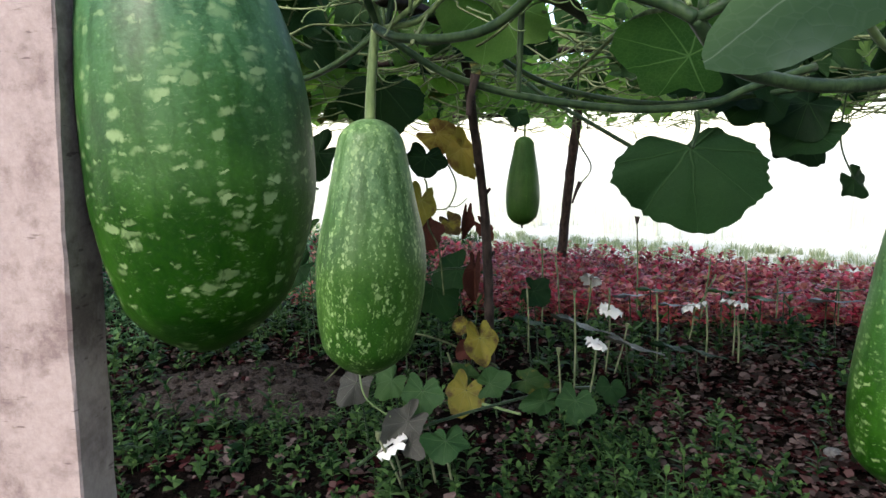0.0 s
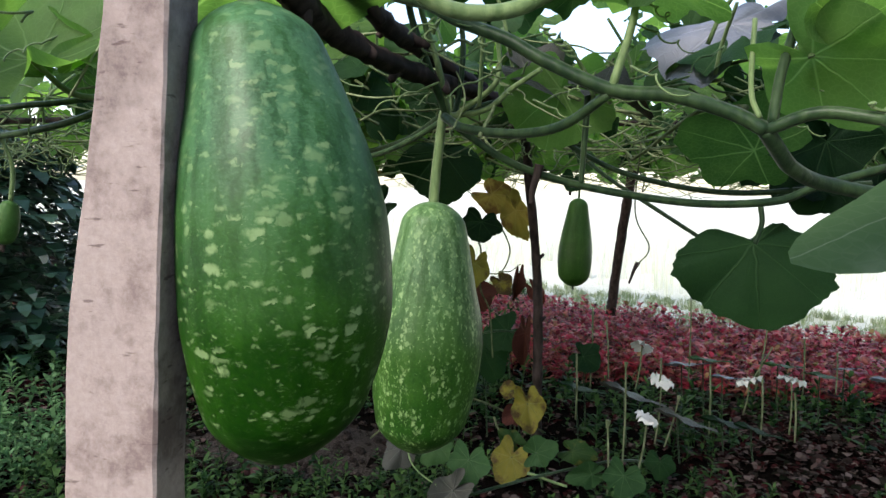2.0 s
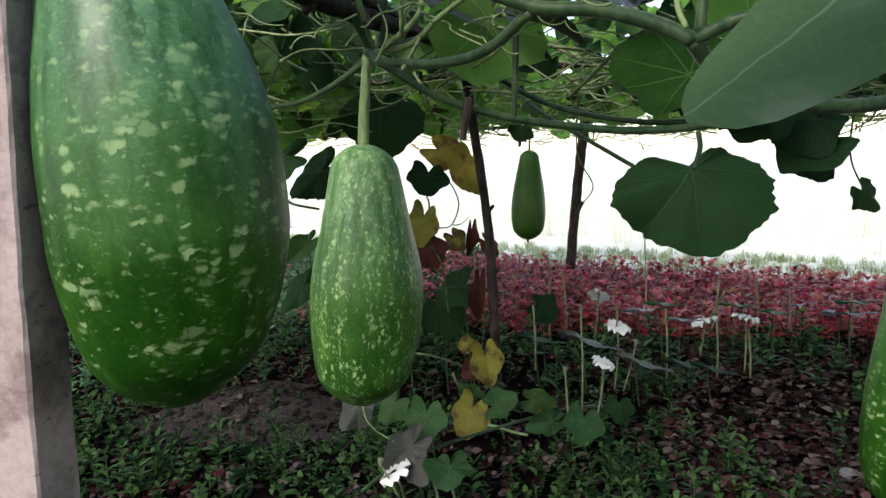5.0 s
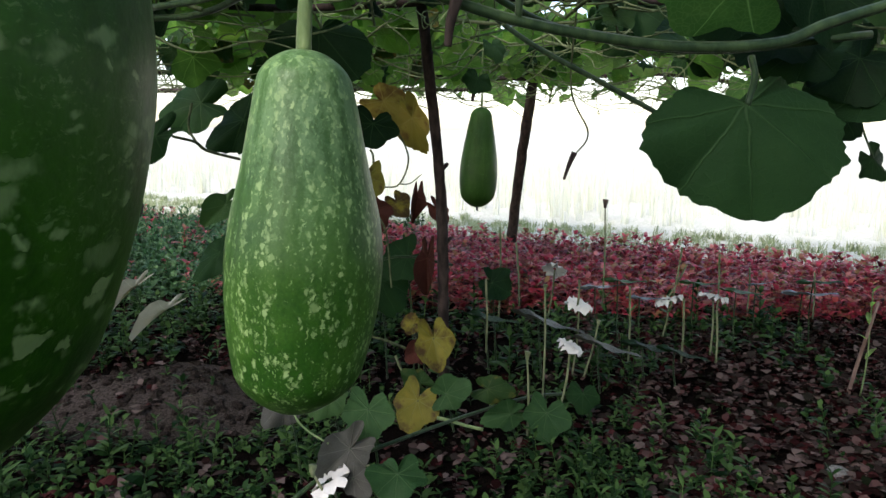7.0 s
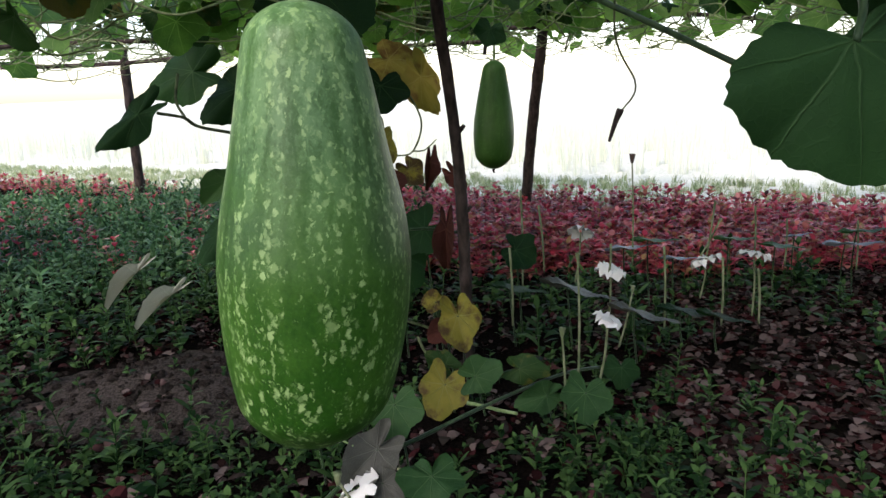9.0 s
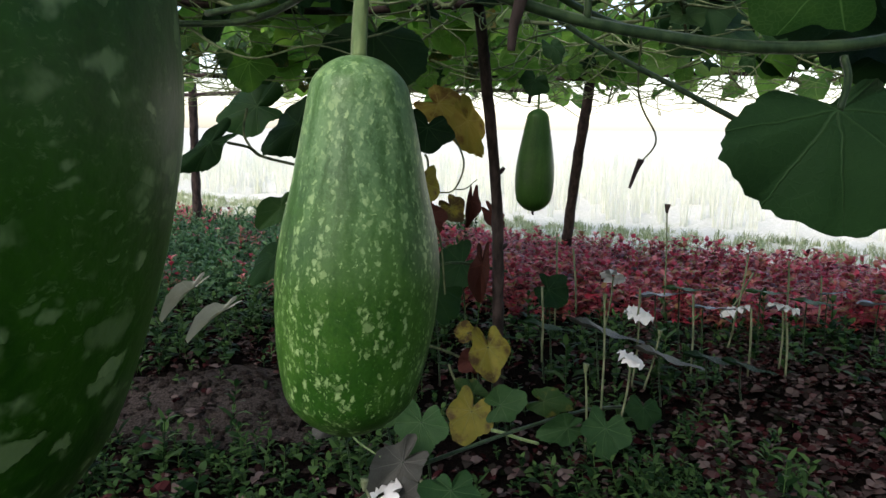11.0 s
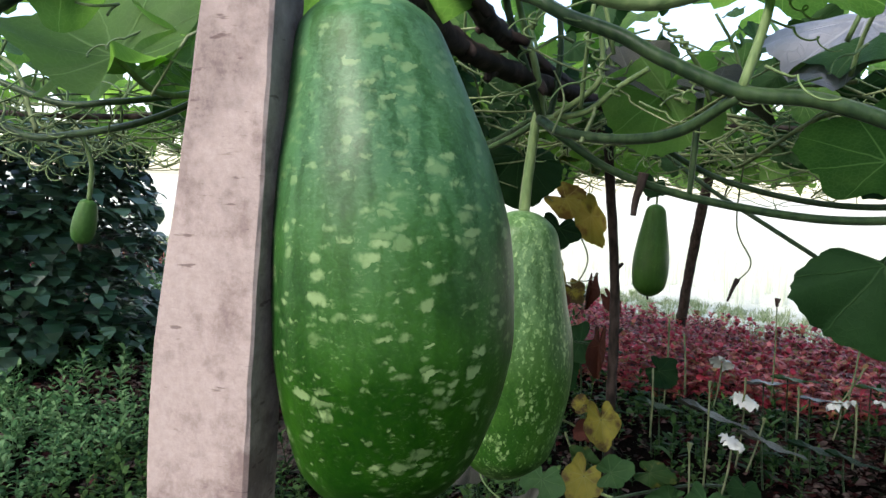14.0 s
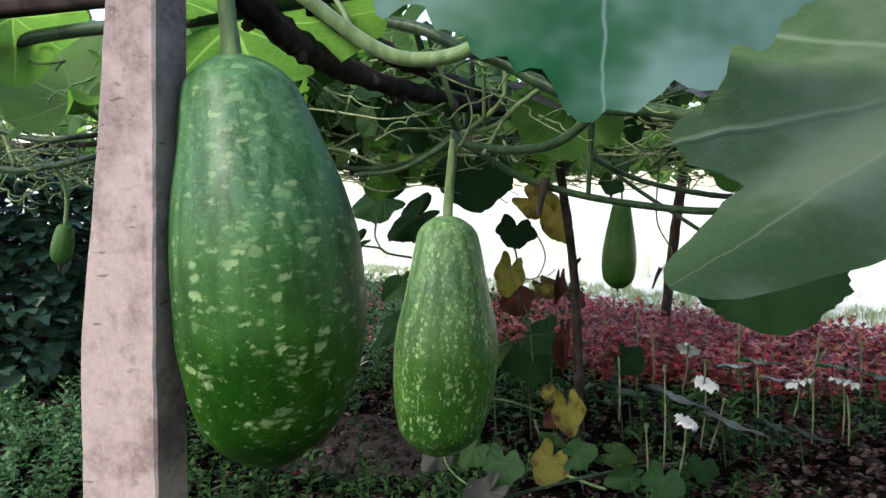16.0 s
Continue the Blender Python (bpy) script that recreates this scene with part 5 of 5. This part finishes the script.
for top, foot, r in (((0.164, 1.807, 0.236), (0.170, 1.81, 0.05), 0.006), ((0.493, 2.53, 0.505), (0.500, 2.53, 0.18), 0.008), ((0.508, 2.25, 0.306), (0.515, 2.25, 0.08), 0.0), ((0.772, 2.60, 0.361), (0.745, 2.6, 0.14), 0.0),
                     ((0.898, 2.60, 0.340), (0.904, 2.6, 0.14), 0.0), ((0.664, 2.25, 0.271), (0.669, 2.25, 0.08), 0.0), ((0.761, 2.25, 0.235), (0.77, 2.25, 0.08), 0.0), ((0.158, 2.50, 0.435), (0.16, 2.5, 0.14), 0.0),
                     ((0.095, 2.20, 0.331), (0.10, 2.2, 0.12), 0.0), ((0.213, 1.90, 0.372), (0.216, 1.9, 0.10), 0.005), ((1.048, 2.70, 0.275), (1.051, 2.7, 0.12), 0.0), ((1.221, 2.60, 0.28), (1.23, 2.6, 0.12), 0.0),
                     ((0.40, 2.15, 0.22), (0.36, 2.12, 0.08), 0.005), ((0.345, 2.16, 0.34), (0.345, 2.18, 0.25), 0.0), ((0.20, 2.42, 0.40), (0.215, 2.42, 0.2), 0.0), ((-0.155, 1.44, 0.16), (-0.13, 1.46, 0.04), 0.0),
                     ((-0.115, 1.43, 0.15), (-0.09, 1.45, 0.03), 0.0), ((0.80, 2.62, 0.30), (0.72, 2.6, 0.16), 0.0), ((-0.245, 1.40, 0.165), (-0.20, 1.43, 0.04), 0.006)):
    st = cstem([foot, ((top[0] + foot[0]) / 2 + 0.003, (top[1] + foot[1]) / 2, (top[2] + foot[2]) / 2), top], 0.0028, 0.0032 if r == 0 else 0.0022, STALK, "flower_stalk")
    if r:
        q = Vector(top) - C0
        tube("bud", [tuple(q + Vector((0, 0, -r))), tuple(q), tuple(q + Vector((0, 0, r))), tuple(q + Vector((0.001, 0, r * 2.4)))], r * 0.5, r * 1.15, STALK if r < 0.007 else BARK, st, 8, 3, 0.2)

# a slanting dry stem with a small herb climbing beside it
dry = thing("dry_stem", "thin dry leaning stem standing in leaf litter", "stem", (1.115, 2.174, 0.0))
tube("shaft", [(-0.004, 0, -0.02), (0.017, 0, 0.093), (0.036, 0, 0.180), (0.059, 0, 0.283)], 0.0058, 0.0042, STEM_RUDDY, dry, 7, 5, 0.15)
for hz, ang, ln in ((0.12, 0.4, 0.05), (0.17, 3.3, 0.045), (0.22, 1.2, 0.05), (0.27, 4.4, 0.04), (0.31, 0.2, 0.035)):
    hv, hf = [], []
    blade(hv, hf, (0.04, 0.0, hz), (math.cos(ang) * 0.8, math.sin(ang) * 0.8, 0.6), (-math.cos(ang) * 0.6, -math.sin(ang) * 0.6, 0.8), ln, ln * 0.28, 0.2)
    part("leaf", build_mesh("leaf", hv, hf, LEAF, [(0.5, 0.5)] * len(hv)), dry)
tube("herb_stem", [(0.035, 0, -0.02), (0.045, 0, 0.12), (0.04, 0, 0.32)], 0.0026, 0.0015, STEM_PALE, dry, 6, 4)

# ---- bush by the far side ----
bush = thing("climbing_bush", "dark green leafy bush climbing a hidden stake", "bush", (-2.62, 2.70, 0.0))
rng = random.Random(5)
for k in range(9):
    a, r = rng.random() * 6.28, rng.uniform(0.05, 0.4)
    tube("branch", [(0.1 * math.cos(a), 0.1 * math.sin(a), -0.03), (r * 0.6 * math.cos(a), r * 0.6 * math.sin(a), 0.35), (r * math.cos(a), r * math.sin(a), 0.75), (r * 1.2 * math.cos(a), r * 1.2 * math.sin(a), 1.0)], 0.010, 0.004, BARK, bush, 6, 5, 0.1)
bv, bf = [], []
for k in range(4800):
    a = rng.random() * 6.283
    h = rng.random() ** 0.9
    r = (0.14 + 0.46 * math.sqrt(rng.random())) * (1.15 - 0.25 * h) + 0.12 * noise.noise((2 * math.cos(a), 2 * math.sin(a), 4 * h))
    c = (r * math.cos(a) * (0.85 - 0.25 * h), r * math.sin(a) * 1.2, 0.06 + 1.0 * h)
    el = rng.uniform(-0.9, 0.4)
    b = a + rng.uniform(-0.9, 0.9)
    out = np.array((math.cos(b) * math.cos(el), math.sin(b) * math.cos(el), math.sin(el)))
    up = np.array((-math.cos(b) * math.sin(el), -math.sin(b) * math.sin(el), math.cos(el)))
    ln = rng.uniform(0.045, 0.095) if rng.random() < 0.8 else rng.uniform(0.09, 0.13)
    blade(bv, bf, c, out, up, ln, ln * 0.75, rng.uniform(-0.2, 0.4))
tagged(part("foliage", build_mesh("foliage", bv, bf, BUSH, smooth=False), bush), kind="stuff")

# ---- ground cover ----
rng = random.Random(11)
HERBS = [herb(60 + s, h, p, ln, w) for s, (h, p, ln, w) in enumerate(((0.035, 3, 0.022, 0.011), (0.055, 4, 0.024, 0.010), (0.025, 2, 0.020, 0.013), (0.085, 6, 0.030, 0.010), (0.045, 3, 0.028, 0.016), (0.030, 3, 0.018, 0.010)))]
places = []
while len(places) < 18500:
    x, y = rng.uniform(-4.2, 1.9), rng.uniform(-0.6, 5.4)
    n1 = noise.noise((x * 1.9, y * 1.9, 5)) + 0.4 * noise.noise((x * 6, y * 6, 8))
    dens = 0.0
    if x < -0.15:
        dens = (0.48 if x > -1.3 and y < 2.6 else 0.75) + 0.6 * n1
        if ((x + 0.72) / 0.34) ** 2 + ((y - 2.02) / 0.24) ** 2 < 1:
            dens *= 0.06
        if 2.1 < y < 3.2 + 0.3 * n1:
            dens *= 0.35
    elif y < 1.75:
        dens = 0.42 + 0.7 * n1
        if x < 0.12:
            dens *= 0.5
    elif y < 2.9 and x < 1.2:
        dens = 0.12 + 0.3 * n1
        if y > 2.25:
            dens += 0.08
    if y > far_edge(x) - 0.3:
        dens *= 0.4
    if x < -0.75 and y < 1.35:
        dens *= 0.35
    dens *= min(1.0, max(0.0, (y + 0.6 + n1) / 1.3), max(0.0, (x + 4.2 + n1) / 1.0))
    if rng.random() < dens:
        k = rng.randrange(6) if rng.random() < 0.7 else 2
        places.append((k, x, y, ground_height(x, y), rng.random() * 6.28, rng.uniform(0.5, 1.3) * ((1.0 if x > -0.5 else 1.2) if y < 2.2 else 1.6), rng.uniform(-0.3, 0.3)))
# Takes the darkened weed tone where the ground lies in shade.
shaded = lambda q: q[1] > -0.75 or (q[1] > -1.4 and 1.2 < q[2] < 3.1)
scatter("weeds", HERBS, [q for q in places if shaded(q)], WEED_SHADED, "low green weeds on garden soil, colour darkened for shade", "weeds")
scatter("weed_carpet", HERBS, [q for q in places if not shaded(q)], WEED_LIT, "dense bluish green weeds on garden soil, colour lightened for open light", "weeds")

REDS = [herb(90 + s, h, p, ln, w, 0.25, 0.002, 4) for s, (h, p, ln, w) in enumerate(((0.10, 4, 0.050, 0.026), (0.13, 5, 0.055, 0.028), (0.08, 3, 0.045, 0.026), (0.15, 6, 0.050, 0.022)))]
places = []
while len(places) < 4300:
    x, y = rng.uniform(-4.2, 3.6), rng.uniform(2.5, 7.2)
    edge = far_edge(x) - y
    near = 3.05 - 0.12 * x + 0.2 * noise.noise((x * 2, y, 2))
    if edge < 0.30 + 0.25 * noise.noise((x * 2.7, 3, 1)) or y < near:
        continue
    dens = 1.0 if x > -0.7 else (0.30 if edge < 0.7 and x < -2.3 else 0.06)
    dens *= 0.85 + 0.5 * noise.noise((x * 2.4, y * 2.4, 7))
    if rng.random() < dens:
        places.append((rng.randrange(4), x, y, ground_height(x, y), rng.random() * 6.28, rng.uniform(0.5, 1.1), rng.uniform(-0.25, 0.25)))
scatter("amaranth_bed", REDS, places, AMARANTH, "bed of crimson red amaranth seedlings beside paddy", "amaranth")


def stone():
    """A small rounded grey stone half sunk in the soil."""
    bm = bmesh.new()
    bmesh.ops.create_icosphere(bm, subdivisions=3, radius=0.026)
    for q in bm.verts:
        q.co *= 1 + 0.35 * noise.noise(q.co * 32)
        q.co.z *= 0.75
    me = bpy.data.meshes.new("stone")
    bm.to_mesh(me)
    bm.free()
    me.materials.append(STONE)
    ob = tagged(new("stone", me), "small rounded grey stone half sunk in soil", "stone")
    ob.matrix_basis = pose(0.814, 1.678, ground_height(0.814, 1.678) + 0.010, 0, 0, 40)
    return ob


stone()
SEED = [herb(130 + s, h, p, ln, w, 0.1, 0.001, 3) for s, (h, p, ln, w) in enumerate(((0.012, 2, 0.026, 0.024), (0.020, 2, 0.032, 0.026), (0.008, 1, 0.034, 0.030)))]
places = []
while len(places) < 12500:
    x, y = rng.uniform(-2.2, 2.8), rng.uniform(0.8, 3.4)
    if y > 3.3 - 0.12 * x:
        continue
    dens = 0.9 if (x > 0.42 and y > 1.35 or x < -0.75 and y < 1.35) else 0.22
    if ((x + 0.74) / 0.48) ** 2 + ((y - 2.02) / 0.30) ** 2 < 1:
        dens *= 0.12
    dens *= 0.8 + 0.6 * noise.noise((x * 3, y * 3, 17))
    if rng.random() < dens:
        places.append((rng.randrange(3), x, y, ground_height(x, y) + 0.002, rng.random() * 6.28, rng.uniform(0.35, 1.05), rng.uniform(-0.5, 0.5)))
scatter("leaf_litter", SEED, places, LITTER, "brown and dull red leaf litter on soil", "leaf litter")


def clod(seed):
    rr = random.Random(seed)
    bm = bmesh.new()
    bmesh.ops.create_icosphere(bm, subdivisions=2, radius=1)
    for q in bm.verts:
        q.co *= 0.8 + 0.5 * noise.noise(q.co * 1.3 + Vector((seed * 3.1, 0, 0)))
        q.co.z *= 0.7
    v = [tuple(q.co) for q in bm.verts]
    bm.verts.index_update()
    f = [tuple(q.index for q in p.verts) for p in bm.faces]
    bm.free()
    return v, f


places = []
for k in range(1250):
    x, y = (rng.uniform(-2.0, 1.8), rng.uniform(0.9, 3.0)) if k < 750 else (rng.gauss(-0.74, 0.26), rng.gauss(2.0, 0.17))
    places.append((rng.randrange(4), x, y, ground_height(x, y), rng.random() * 6.28, 0.004 + 0.016 * rng.random() ** 2.5, 0.2))
scatter("soil_clods", [clod(s) for s in range(4)], places, CLOD, "small loose clods of dry garden soil", "soil")


def grass_tuft(seed, count, height, spread, width):
    rr = random.Random(seed)
    v, f = [], []
    for k in range(count):
        a = rr.random() * 6.283
        out = np.array((math.cos(a), math.sin(a)))
        h = height * rr.uniform(0.6, 1.1)
        s = spread * rr.uniform(0.2, 1.0)
        b = np.array((rr.uniform(-1, 1), rr.uniform(-1, 1))) * spread * 0.35
        side = np.array((-out[1], out[0])) * width / 2
        i = len(v)
        for t, w in ((0, 1.0), (0.55, 0.8), (1.0, 0.1)):
            c = b + out * s * t * t
            v.append((*(c - side * w), h * t * (1 - 0.12 * t)))
            v.append((*(c + side * w), h * t * (1 - 0.12 * t)))
        f += [(i, i + 1, i + 3, i + 2), (i + 2, i + 3, i + 5, i + 4)]
    return v, f


TUFTS = [grass_tuft(200 + s, 14, 0.065, 0.07, 0.005) for s in range(4)]
places = []
while len(places) < 2200:
    x, y = rng.uniform(-5.5, 4.5), rng.uniform(2.6, 9.0)
    d = y - far_edge(x)
    if -0.40 < d < 1.0 and rng.random() < 0.9:
        places.append((rng.randrange(4), x, y, ground_height(x, y), rng.random() * 6.28, rng.uniform(0.5, 1.3), 0.1))
scatter("bund_grass", TUFTS, places, GRASS, "short pale grass along the field bank", "grass")
RICE = [grass_tuft(230 + s, 9, 0.48, 0.10, 0.008) for s in range(4)]
places = []
while len(places) < 2300:
    x, y = rng.uniform(-9, 9), rng.uniform(3.5, 15.0)
    d = y - far_edge(x)
    if d > 1.4 and rng.random() < 1.1 - d * 0.07:
        places.append((rng.randrange(4), x, y, 0.0, rng.random() * 6.28, rng.uniform(0.7, 1.15), 0.06))
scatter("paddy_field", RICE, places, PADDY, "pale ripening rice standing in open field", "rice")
